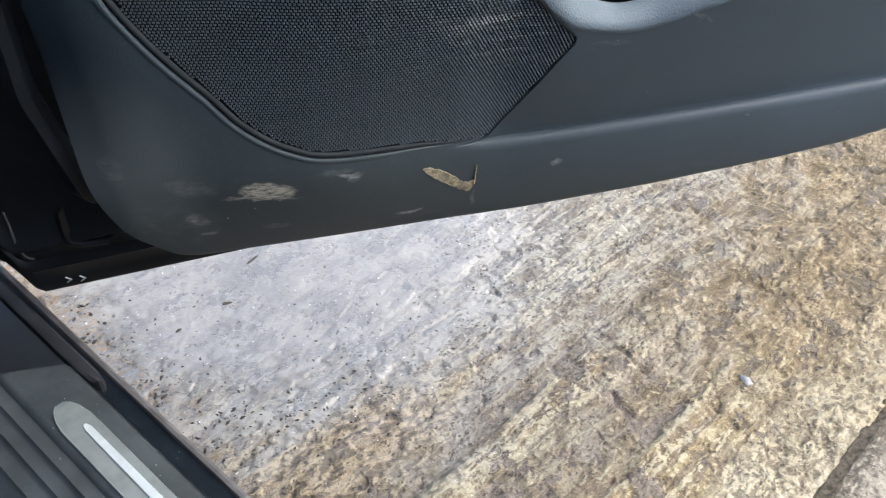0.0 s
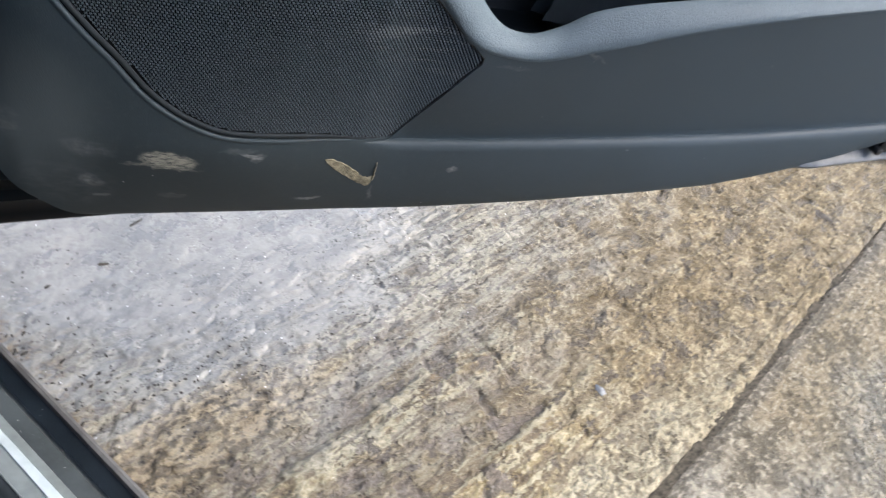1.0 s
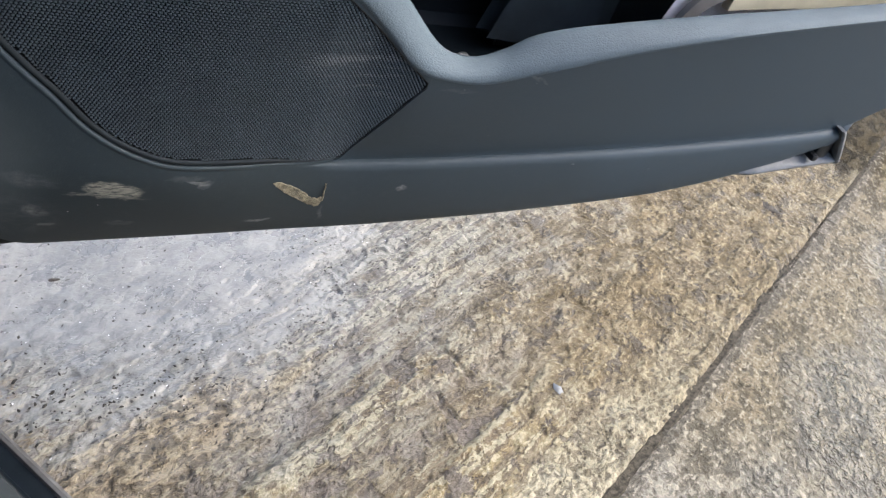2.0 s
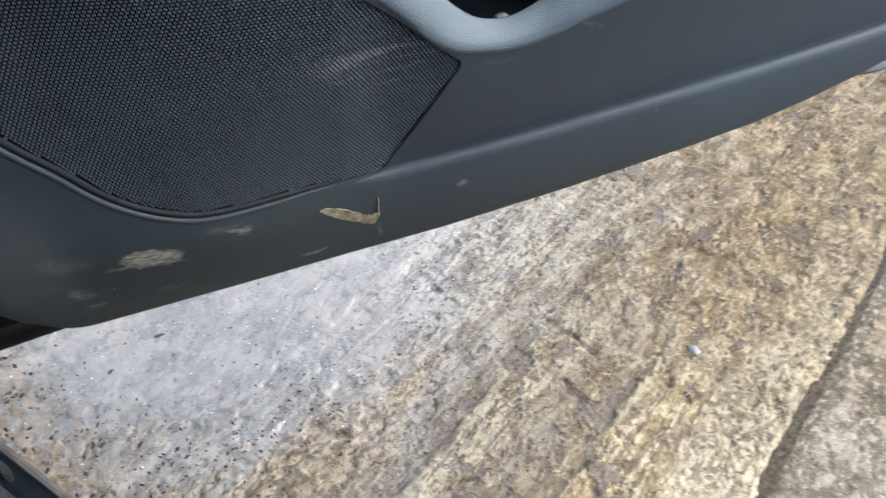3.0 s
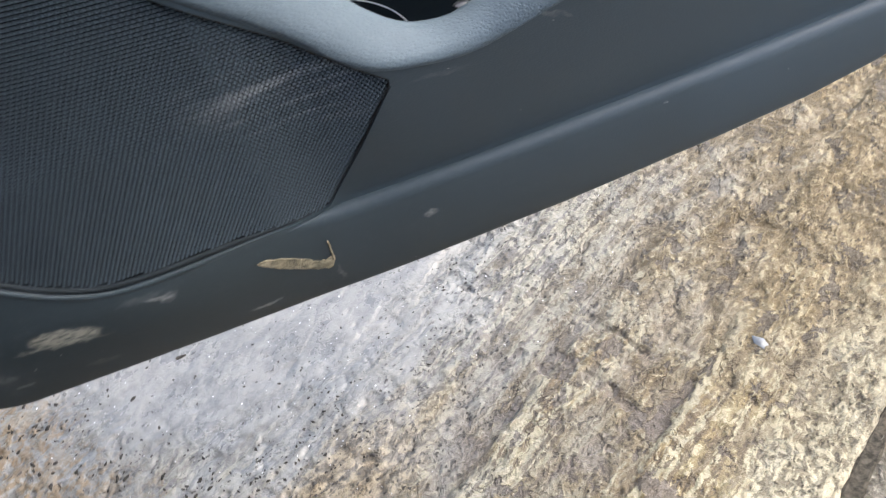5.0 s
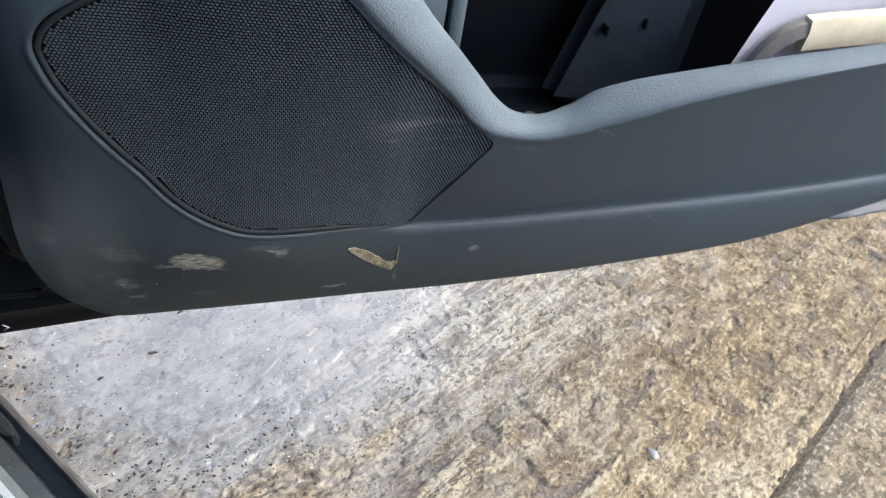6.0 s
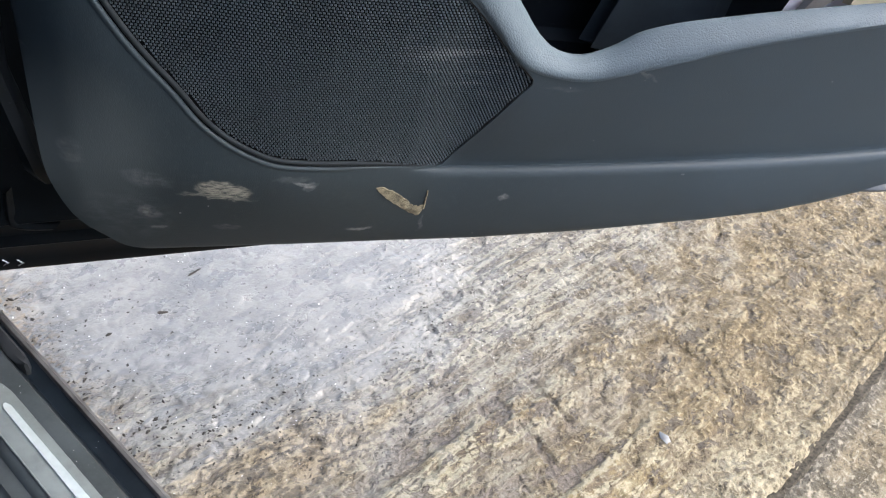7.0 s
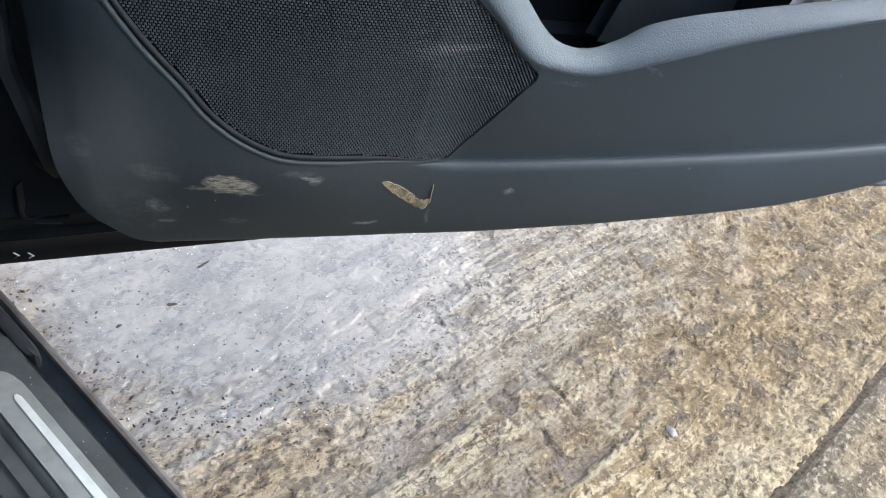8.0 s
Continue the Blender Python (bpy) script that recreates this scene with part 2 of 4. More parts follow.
        # browner and damp along the joint
        brown = n.math("MULTIPLY", n.ramp(lean(s[1], 0.22, patch, 0.10, lump), -0.80, -0.72), n.ramp(lean(s[0], 0.4, patch), 0.75, 1.15))
        c = tint(brown, c, n.mix(crust, (0.050, 0.040, 0.024), (0.108, 0.087, 0.052)), 0.65)
        c = tint(n.math("MAXIMUM", crack, wide_pit), c, (0.034, 0.028, 0.018), 0.6)
        fillet = n.ramp(lean(s[1], 0.05, lump, 0.04, patch), JOIN_V - 0.040, JOIN_V - 0.020)
        c = tint(fillet, c, n.mix(n.ramp(fine, 0.42, 0.60), (0.046, 0.040, 0.030), (0.080, 0.071, 0.056)), 0.8)
        c = tint(n.ramp(fine, 0.45, 0.37), c, (0.036, 0.029, 0.019), 0.6)
        c = tint(n.ramp(fine, 0.56, 0.63), c, (0.24, 0.215, 0.168), 0.5)
    else:
        hue = n.ramp(lean(big, 0.5, patch), 0.38, 0.62)
        c = n.mix(hue, (0.150, 0.114, 0.056), (0.168, 0.144, 0.089))
        c = tint(n.ramp(lean(patch, 0.6, lump, 0.5, fine), 0.53, 0.61), c, n.mix(hue, (0.187, 0.155, 0.081), (0.201, 0.183, 0.124)), 0.85)
        c = tint(n.ramp(lean(lump, 0.5, patch, 0.4, fine), 0.45, 0.39), c, n.mix(hue, (0.082, 0.057, 0.033), (0.105, 0.085, 0.059)), 0.75)
        c = tint(n.ramp(lean(fine, 0.4, lump), 0.555, 0.605), c, (0.283, 0.254, 0.182), 0.70)
        c = tint(n.ramp(lean(fine, 0.4, lump), 0.445, 0.395), c, (0.082, 0.063, 0.042), 0.62)
        # damp and shade of pits and grooves put into the colour, crests paled
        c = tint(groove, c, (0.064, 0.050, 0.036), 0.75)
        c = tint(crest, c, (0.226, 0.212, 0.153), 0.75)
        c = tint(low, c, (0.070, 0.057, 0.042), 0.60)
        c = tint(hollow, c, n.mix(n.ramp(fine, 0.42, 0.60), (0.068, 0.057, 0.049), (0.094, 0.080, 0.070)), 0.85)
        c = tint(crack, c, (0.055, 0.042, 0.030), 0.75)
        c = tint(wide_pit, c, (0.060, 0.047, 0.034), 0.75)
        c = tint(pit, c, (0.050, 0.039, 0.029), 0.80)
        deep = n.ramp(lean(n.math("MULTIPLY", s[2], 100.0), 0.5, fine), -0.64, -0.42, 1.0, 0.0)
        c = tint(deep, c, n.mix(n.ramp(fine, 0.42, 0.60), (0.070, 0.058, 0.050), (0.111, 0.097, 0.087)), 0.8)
        # pale trowelled margin along the joint, and its brightest lip
        rim = lean(s[1], 0.05, patch, 0.03, lump)
        pale = n.mix(n.ramp(lean(fine, 0.5, lump), 0.42, 0.56), (0.130, 0.116, 0.083), (0.285, 0.262, 0.190))
        pale = tint(n.math("MAXIMUM", wide_pit, pit), pale, (0.055, 0.046, 0.034), 0.8)
        c = tint(n.ramp(rim, -0.490, -0.535), c, pale, n.ramp(s[0], 1.15, 1.75, 0.75, 0.3))
        lip = n.math("MULTIPLY", n.ramp(lean(s[1], 0.10, lump), -0.598, -0.630), n.ramp(fine, 0.40, 0.52))
        c = tint(lip, c, (0.370, 0.330, 0.232), 0.85)
        # a damp brown stain, then the painted shadow beyond the door
        e = n.split(n.warped(6.0, 0.30, along))
        stain = n.ramp(oval(1.62, -0.36, 0.98, 0.42, e), 0.2, 1.4, 0.95, 0.0)
        soaked = n.mix(n.ramp(lean(lump, 0.6, fine, 0.4, patch), 0.36, 0.64), (0.063, 0.046, 0.022), (0.116, 0.089, 0.051))
        soaked = tint(n.ramp(lean(fine, 0.5, lump), 0.55, 0.63), soaked, (0.184, 0.151, 0.089), 0.75)
        soaked = tint(n.math("MAXIMUM", n.math("MAXIMUM", hollow, pit), wide_pit), soaked, (0.050, 0.039, 0.026), 0.85)
        c = n.mix(stain, c, soaked)
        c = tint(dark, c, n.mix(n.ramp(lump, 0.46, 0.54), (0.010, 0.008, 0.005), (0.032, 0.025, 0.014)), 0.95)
    c = tint(n.ramp(grit, 0.57, 0.66), c, (0.30, 0.27, 0.215), 0.3)
    relief = n.math("ADD", n.math("MULTIPLY", fine, 1.0), n.math("MULTIPLY", grit, 0.22))
    if not second:
        # the shallow film of water beside the sill, greyer ground round it, and washed-up grains at its edge
        q = n.split(q3)
        far = oval(0.45, 0.345, 0.47, 0.44, q)
        shore = lean(far, -1.6, brush, -1.4, patch)
        puddle = n.ramp(shore, 0.25, 1.75, 1.0, 0.0)
        grey = n.ramp(lean(oval(0.80, 0.55, 1.00, 0.75, q), -1.3, patch, -1.2, lump), 0.42, 1.70, 0.92, 0.0)
        dull = n.mix(n.ramp(lean(lump, 0.5, patch, 0.4, fine), 0.42, 0.58), (0.091, 0.084, 0.071), (0.149, 0.141, 0.119))
        dull = tint(n.ramp(fine, 0.54, 0.62), dull, (0.183, 0.173, 0.146), 0.60)
        dull = tint(n.ramp(fine, 0.45, 0.37), dull, (0.065, 0.060, 0.053), 0.50)
        dull = tint(n.math("MAXIMUM", hollow, groove), dull, (0.083, 0.083, 0.084), 0.6)
        dull = tint(n.math("MAXIMUM", n.math("MAXIMUM", crack, pit), wide_pit), dull, (0.050, 0.046, 0.041), 0.75)
        dull = tint(crest, dull, (0.201, 0.191, 0.161), 0.75)
        c = n.mix(grey, c, dull)
        # sky sheen on the water film, put into its pale colour
        pale_sheen = n.mix(n.ramp(lean(patch, 0.6, lump, 0.4, fine), 0.38, 0.62), (0.101, 0.105, 0.106), (0.140, 0.141, 0.138))
        c = tint(puddle, c, pale_sheen, 0.82)
        damp = n.math("MULTIPLY", n.ramp(n.math("ABSOLUTE", lean(n.math("ADD", q[1], 0.090), 0.16, brush)), 0.02, 0.10, 1.0, 0.0), n.ramp(lean(q[0], 0.3, patch), 0.30, 0.56, 1.0, 0.0))
        c = tint(damp, c, n.mix(n.ramp(lean(fine, 0.6, lump), 0.42, 0.60), (0.052, 0.038, 0.020), (0.190, 0.146, 0.086)), 0.6)
        # brown dirt washed against the car's side
        dirt = n.math("MULTIPLY", n.ramp(lean(q[0], 0.35, lump), 0.16, 0.02), n.ramp(lean(fine, 0.5, lump), 0.44, 0.54))
        c = tint(dirt, c, (0.105, 0.074, 0.040), 0.85)
        edge = n.math("MULTIPLY", n.ramp(far, 0.25, 0.9), n.ramp(far, 2.2, 1.2))
        grains = n.math("MULTIPLY", n.ramp(lean(n.cells(125.0, n.warped(110.0, 0.010, n.mapped((0.6, 1, 1), vector=p))), 0.3, fine), 0.22, 0.29, 1.0, 0.0), n.ramp(n.math("ADD", crowd, n.math("MULTIPLY", edge, 0.15)), 0.60, 0.67))
        # small wet glints painted as white specks in the colour
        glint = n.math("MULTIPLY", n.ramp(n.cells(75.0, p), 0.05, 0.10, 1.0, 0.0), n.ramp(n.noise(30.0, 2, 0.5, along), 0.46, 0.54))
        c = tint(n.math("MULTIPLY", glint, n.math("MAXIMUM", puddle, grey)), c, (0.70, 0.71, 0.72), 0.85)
        c = tint(grains, c, (0.030, 0.027, 0.024), 0.8)
        relief = n.math("ADD", relief, n.math("MULTIPLY", n.ramp(lump, 0.36, 0.62), 0.45))
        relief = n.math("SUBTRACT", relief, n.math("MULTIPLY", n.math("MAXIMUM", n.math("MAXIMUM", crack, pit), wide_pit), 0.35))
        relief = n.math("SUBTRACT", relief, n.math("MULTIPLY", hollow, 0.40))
        relief = n.math("ADD", n.math("MULTIPLY", n.math("SUBTRACT", relief, 1.0), n.math("SUBTRACT", 1.0, n.math("MULTIPLY", puddle, 0.86))), n.math("MULTIPLY", grains, 0.2))
        rough = n.math("SUBTRACT", n.math("SUBTRACT", 0.72, n.math("MULTIPLY", n.math("MAXIMUM", wet, hollow), 0.20)), n.math("MULTIPLY", puddle, 0.28))
    else:
        gloss = n.ramp(lean(s[1], 0.6, big), -0.76, -0.92)
        scales = n.math("ADD", n.noise(95.0, 4, 0.62, n.mapped((0.8, 1.0, 1.0), vector=p)), n.math("MULTIPLY", n.ramp(n.noise(48.0, 3, 0.6, p), 0.42, 0.58), 0.5))
        relief = n.math("ADD", n.math("MULTIPLY", scales, n.math("ADD", n.math("MULTIPLY", gloss, 1.5), 0.55)), relief)
        relief = n.math("ADD", relief, n.math("MULTIPLY", n.ramp(lump, 0.36, 0.62), 0.35))
        rough = n.math("SUBTRACT", n.math("SUBTRACT", 0.72, n.math("MULTIPLY", wet, 0.12)), n.math("MULTIPLY", gloss, 0.36))
    spec = n.math("ADD", n.math("MULTIPLY", puddle, 0.26), 0.18) if not second else n.math("ADD", n.math("MULTIPLY", gloss, 0.28), 0.18)
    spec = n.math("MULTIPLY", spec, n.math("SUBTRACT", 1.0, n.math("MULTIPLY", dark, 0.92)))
    return n.done(c, rough, normal=n.bump(relief, 1.0, 0.007), spec=spec)


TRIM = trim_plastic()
RIM = rim_plastic()
SHELL = plain("black_car_paint", (0.0060, 0.0078, 0.0098), 0.36, 0.3, 12.0, bump=0.02, spec=0.11)
POCKET = plain("black_pocket_plastic", (0.0045, 0.0080, 0.0110), 0.6, 0.2, 25.0, spec=0.18)
DIVIDER = plain("dark_divider_plastic", (0.024, 0.0310, 0.0360), 0.55, 0.2, 25.0, spec=0.3)
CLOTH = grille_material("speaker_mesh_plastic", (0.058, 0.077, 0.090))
EDGING = plain("black_grille_edging", (0.016, 0.020, 0.023), 0.55, 0.2, 40.0, spec=0.25)
CLOTH_BACK = plain("speaker_backing", (0.0018, 0.0021, 0.0024), 0.8, 0.2, 40.0, spec=0.15)
RUBBER = plain("black_rubber_seal", (0.008, 0.0090, 0.0105), 0.42, 0.25, 40.0, spec=0.3)
KICK = plain("black_kick_panel", (0.0075, 0.0095, 0.0125), 0.35, 0.2, 25.0, spec=0.3)
CHANNEL = plain("blue_black_channel", (0.0040, 0.0062, 0.0092), 0.40, 0.25, 40.0, spec=0.09, flecks=0.25)
TONGUE = plain("grey_rubber_seal", (0.0095, 0.0115, 0.0140), 0.5, 0.25, 40.0, spec=0.3)
ROCKER = plain("grey_rocker_plastic", (0.055, 0.056, 0.058), 0.5, 0.4, 30.0)
SILL = plain("dusty_sill_plastic", (0.0185, 0.0235, 0.0272), 0.58, 0.35, 22.0, bump=0.25, spec=0.20, flecks=0.5)
PLATE = plain("brushed_scuff_plate", (0.092, 0.109, 0.115), 0.45, 0.16, 55.0, metal=0.3, bump=0.3, flecks=0.7)
STRIP = plain("bright_metal_strip", (0.40, 0.455, 0.47), 0.34, 0.08, 80.0, metal=0.6, bump=0.05)
STEEL = plain("painted_steel", (0.050, 0.055, 0.060), 0.45, 0.25, 50.0, spec=0.35)
PAPER = plain("white_paper", (0.72, 0.72, 0.78), 0.7, 0.05, 20.0)
CARD = plain("cream_card", (0.52, 0.46, 0.32), 0.75, 0.12, 40.0)
FOLD = plain("grey_beige_card", (0.115, 0.105, 0.095), 0.75, 0.15, 60.0)
GLINT = plain("pale_plastic", (0.55, 0.56, 0.57), 0.35, 0.1, 90.0)
FOIL = plain("dull_foil", (0.10, 0.105, 0.11), 0.4, 0.2, 120.0)
FLANGE = plain("pale_seam_steel", (0.090, 0.097, 0.106), 0.4, 0.25, 60.0, spec=0.35)
FLAKE = plain("scraped_plastic", (0.19, 0.165, 0.108), 0.75, 0.55, 190.0, bump=1.0)
LEAF = plain("soaked_leaf", (0.026, 0.021, 0.016), 0.7, 0.4, 160.0, bump=0.8, spec=0.2)
STRAW = plain("wet_straw", (0.014, 0.012, 0.009), 0.7, 0.3, 160.0, bump=0.3, spec=0.2)
GRIT = plain("dark_joint_grit", (0.040, 0.035, 0.027), 0.9, 0.6, 120.0, bump=1.0, spec=0.1)
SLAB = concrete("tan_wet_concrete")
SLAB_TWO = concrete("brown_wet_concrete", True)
EARTH = plain("far_concrete", (0.15, 0.120, 0.080), 0.7, 0.2, 3.0, bump=0.4)


# ---- building helpers ----
def mesh_of(name, verts, faces, smooth=True):
    me = bpy.data.meshes.new(name)
    me.from_pydata([tuple(v) for v in verts], [], [tuple(f) for f in faces])
    me.validate()
    me.polygons.foreach_set("use_smooth", [smooth] * len(me.polygons))
    return me


def link(name, me, material, parent=None, label="", kind=""):
    me.materials.append(material)
    ob = new(name, me)
    if parent is not None:
        ob.parent = parent
    return tagged(ob, label, kind=kind)


def part(name, bm, material, parent, label=""):
    """Links a bmesh as one mesh object under a thing or a part."""
    bmesh.ops.recalc_face_normals(bm, faces=bm.faces)
    me = bpy.data.meshes.new(name)
    bm.to_mesh(me)
    bm.free()
    me.polygons.foreach_set("use_smooth", [True] * len(me.polygons))
    me.set_sharp_from_angle(angle=radians(44))
    return link(name, me, material, parent, label)


def spline(points, count):
    """A smooth curve through the points, at even steps along it."""
    pts = [Vector(p) for p in points]
    pts = [2 * pts[0] - pts[1]] + pts + [2 * pts[-1] - pts[-2]]
    fine = []
    for a, b, c, d in zip(pts, pts[1:], pts[2:], pts[3:]):
        for k in range(12):
            t = k / 12
            fine.append(0.5 * ((2 * b) + (c - a) * t + (2 * a - 5 * b + 4 * c - d) * t * t + (3 * b - a - 3 * c + d) * t ** 3))
    fine.append(pts[-2])
    run = [0.0]
    for a, b in zip(fine, fine[1:]):
        run.append(run[-1] + (b - a).length)
    out = []
    for k in range(count):
        want = run[-1] * k / (count - 1)
        i = max(0, min(len(run) - 2, int(np.searchsorted(run, want)) - 1))
        f = (want - run[i]) / max(1e-9, run[i + 1] - run[i])
        out.append(fine[i].lerp(fine[i + 1], min(1.0, f)))
    return out


def lofted(rows, closed_rows=False, caps=False):
    """A bmesh skin over rows of points of equal count."""
    bm = bmesh.new()
    grid = [[bm.verts.new(p) for p in row] for row in rows]
    width = len(grid[0])
    for a, b in zip(grid, grid[1:]):
        for i in range(width if closed_rows else width - 1):
            j = (i + 1) % width
            bm.faces.new((a[i], a[j], b[j], b[i]))
    if caps and closed_rows:
        bm.faces.new(grid[0][::-1])
        bm.faces.new(grid[-1])
    return bm


def block(lo, hi, bevel=0.003, seg=2):
    """A box between two corners with rounded edges."""
    bm = bmesh.new()
    bmesh.ops.create_cube(bm, size=1.0)
    for v in bm.verts:
        v.co = Vector(((lo[k] + hi[k]) / 2 + v.co[k] * (hi[k] - lo[k]) for k in range(3)))
    bmesh.ops.bevel(bm, geom=bm.edges[:], offset=bevel, segments=seg, profile=0.5, affect="EDGES")
    return bm


def inside(x, z, poly):
    hit = False
    for (x0, z0), (x1, z1) in zip(poly, poly[1:] + poly[:1]):
        if (z0 > z) != (z1 > z) and x < (x1 - x0) * (z - z0) / (z1 - z0) + x0:
            hit = not hit
    return hit


def table(x, xs, ys):
    return float(np.interp(x, xs, ys))


# ---- the shape of the door's inner face ----
RIDGE_X = (0.0, 0.2, 0.3, 0.41, 0.53, 0.64, 0.77, 0.88, 1.0, 1.15)
RIDGE_Z = (0.618, 0.614, 0.610, 0.6065, 0.6140, 0.6222, 0.6335, 0.6468, 0.6645, 0.692)


def ridge_z(x):
    return sum(table(x + d, RIDGE_X, RIDGE_Z) for d in (-0.04, -0.02, 0.0, 0.02, 0.04)) / 5


def bottom_z(x):
    return table(x, (0.0, 0.145, 0.294, 0.463, 0.59, 0.726, 0.80, 0.853, 0.908, 0.95, 0.985, 1.0, 1.1), (0.483, 0.490, 0.4990, 0.5100, 0.5230, 0.5420, 0.5550, 0.5700, 0.589, 0.607, 0.6235, 0.632, 0.66))


def smooth(t):
    t = min(1.0, max(0.0, t))
    return t * t * (3 - 2 * t)


FACE_X = (0.052, 0.068, 0.096, 0.15, 0.23, 0.286, 0.352, 0.40, 0.48, 0.66, 1.0, 1.1)
FACE_Y = (0.016, 0.004, -0.006, -0.013, -0.019, -0.018, -0.007, 0.001, 0.0, 0.002, 0.006, 0.008)


def face_y(x, z):
    """How far out the inner face of the door lies at a place along and up it."""
    base = sum(table(x + d, FACE_X, FACE_Y) for d in (-0.03, -0.015, 0.0, 0.015, 0.03)) / 5 if x > 0.13 else table(x, FACE_X, FACE_Y)
    lip = smooth((x - 0.372) / 0.05)
    zr, zb = ridge_z(x), bottom_z(x)
    low = max(0.0, min(1.0, (zr - z) / max(0.02, zr - zb)))
    base += 0.026 * smooth((z - 0.575) / 0.14) * smooth((0.150 - x) / 0.10) ** 2
    y = base * (1 - low ** 1.5) + 0.016 * low * low
    curl = max(0.0, 1 - (z - zb) / 0.010)
    y += 0.005 * (1 - math.sqrt(max(0.0, 1 - min(1.0, curl) ** 2)))
    up = z - zr
    ledge = min(1.0, max(0.0, (up + 0.0090) / 0.0115))
    y += lip * (0.0082 * (1 - math.sqrt(1 - ledge ** 2.7)) - 0.0006)
    y -= max(0.0, up - 0.006) * table(x, (0.2, 0.32, 0.46, 0.6, 1.1), (0.0, 0.12, 0.25, 0.28, 0.23))
    return y


def sheet(outline, holes, step, shape, rows=()):
    """A triangulated sheet inside an outline in x and z, bent to shape(x, z), with rolled-back edges."""
    from mathutils.geometry import delaunay_2d_cdt
    pts, edges, loops = [], [], []
    for loop in (outline, *holes):
        first = len(pts)
        pts += [Vector(p) for p in loop]
        edges += [(first + i, first + (i + 1) % len(loop)) for i in range(len(loop))]
        loops.append(range(first, first + len(loop)))
    xs, zs = [p[0] for p in outline], [p[1] for p in outline]
    x = min(xs) + step / 2
    k = 0
    last = [None] * len(rows)
    while x < max(xs):
        z = min(zs) + step * (0.5 + 0.5 * (k % 2))
        column = []
        while z < max(zs):
            column.append(z)
            z += step
        for z in column:
            if inside(x, z, outline) and not any(inside(x, z, h) for h in holes) and all(abs(z - f(x)) > 0.0012 for f in rows):
                pts.append(Vector((x, z)))
        for j, f in enumerate(rows):
            z = f(x)
            if inside(x, z, outline) and not any(inside(x, z, h) for h in holes):
                pts.append(Vector((x, z)))
                if last[j] is not None and not any(inside(x - step * t, z, h) for h in holes for t in (0.3, 0.6)):
                    edges.append((last[j], len(pts) - 1))
                last[j] = len(pts) - 1
            else:
                last[j] = None
        x += step * 0.9
        k += 1
    vs, _, fs, *_ = delaunay_2d_cdt(pts, edges, [], 0, 1e-5)
    keep = []
    for f in fs:
        cx, cz = sum(vs[i].x for i in f) / len(f), sum(vs[i].y for i in f) / len(f)
        if inside(cx, cz, outline) and not any(inside(cx, cz, h) for h in holes):
            keep.append(tuple(f))
    bm = bmesh.new()
    made = [bm.verts.new((v.x, shape(v.x, v.y), v.y)) for v in vs]
    for f in keep:
        bm.faces.new([made[i] for i in f])
    bmesh.ops.delete(bm, geom=[v for v in bm.verts if not v.link_faces], context="VERTS")
    rim = [e for e in bm.edges if len(e.link_faces) == 1]
    out = bmesh.ops.extrude_edge_only(bm, edges=rim)
    for v in out["geom"]:
        if isinstance(v, bmesh.types.BMVert):
            v.co.y += 0.010
    return bm


def even(points, count):
    return [(v.x, v.y) for v in spline([(a, b, 0) for a, b in points], count)]


# ---- ground: two concrete slabs, one sheet beneath them to the horizon ----
def lattice(seed, size=256):
    return np.random.RandomState(seed).rand(size, size)


def value_noise(u, v, scale, seed):
    g = lattice(seed)
    a, b = u * scale, v * scale
    i, j = np.floor(a).astype(int), np.floor(b).astype(int)
    fa, fb = a - i, b - j
    fa, fb = fa * fa * (3 - 2 * fa), fb * fb * (3 - 2 * fb)
    i0, i1, j0, j1 = i % 256, (i + 1) % 256, j % 256, (j + 1) % 256
    return (g[i0, j0] * (1 - fa) * (1 - fb) + g[i1, j0] * fa * (1 - fb) + g[i0, j1] * (1 - fa) * fb + g[i1, j1] * fa * fb) * 2 - 1


def spread(lo, hi, near_lo, near_hi, step, grow=1.25):
    """Even steps in the near stretch and growing ones beyond it."""
    mid = list(np.arange(near_lo, near_hi, step)) + [near_hi]
    left, right, d = [], [], step
    x = near_lo
    while x > lo:
        d *= grow
        x -= d
        left.append(max(x, lo))
    d, x = step, near_hi
    while x < hi:
        d *= grow
        x += d
        right.append(min(x, hi))
    return np.array(left[::-1] + mid + right)


# bare hollows broken out of the crust: x, y, half length, half width, turn
HOLLOWS = ((0.727, 0.200, 0.022, 0.013, -60), (0.747, 0.166, 0.022, 0.007, -60), (0.764, 0.138, 0.016, 0.010, -50), (0.672, 0.109, 0.018, 0.011, -55), (0.693, 0.082, 0.020, 0.008, -55),
           (0.710, 0.054, 0.016, 0.010, -50), (0.641, 0.016, 0.011, 0.014, 20), (0.665, -0.056, 0.012, 0.018, 0), (0.664, 0.424, 0.030, 0.013, -35), (0.690, 0.402, 0.018, 0.008, -20), (0.556, 0.330, 0.010, 0.016, 30),
           (0.905, 0.352, 0.030, 0.020, -40), (1.035, 0.280, 0.028, 0.024, 10), (0.965, 0.150, 0.026, 0.018, 60), (1.130, 0.130, 0.050, 0.014, 34))


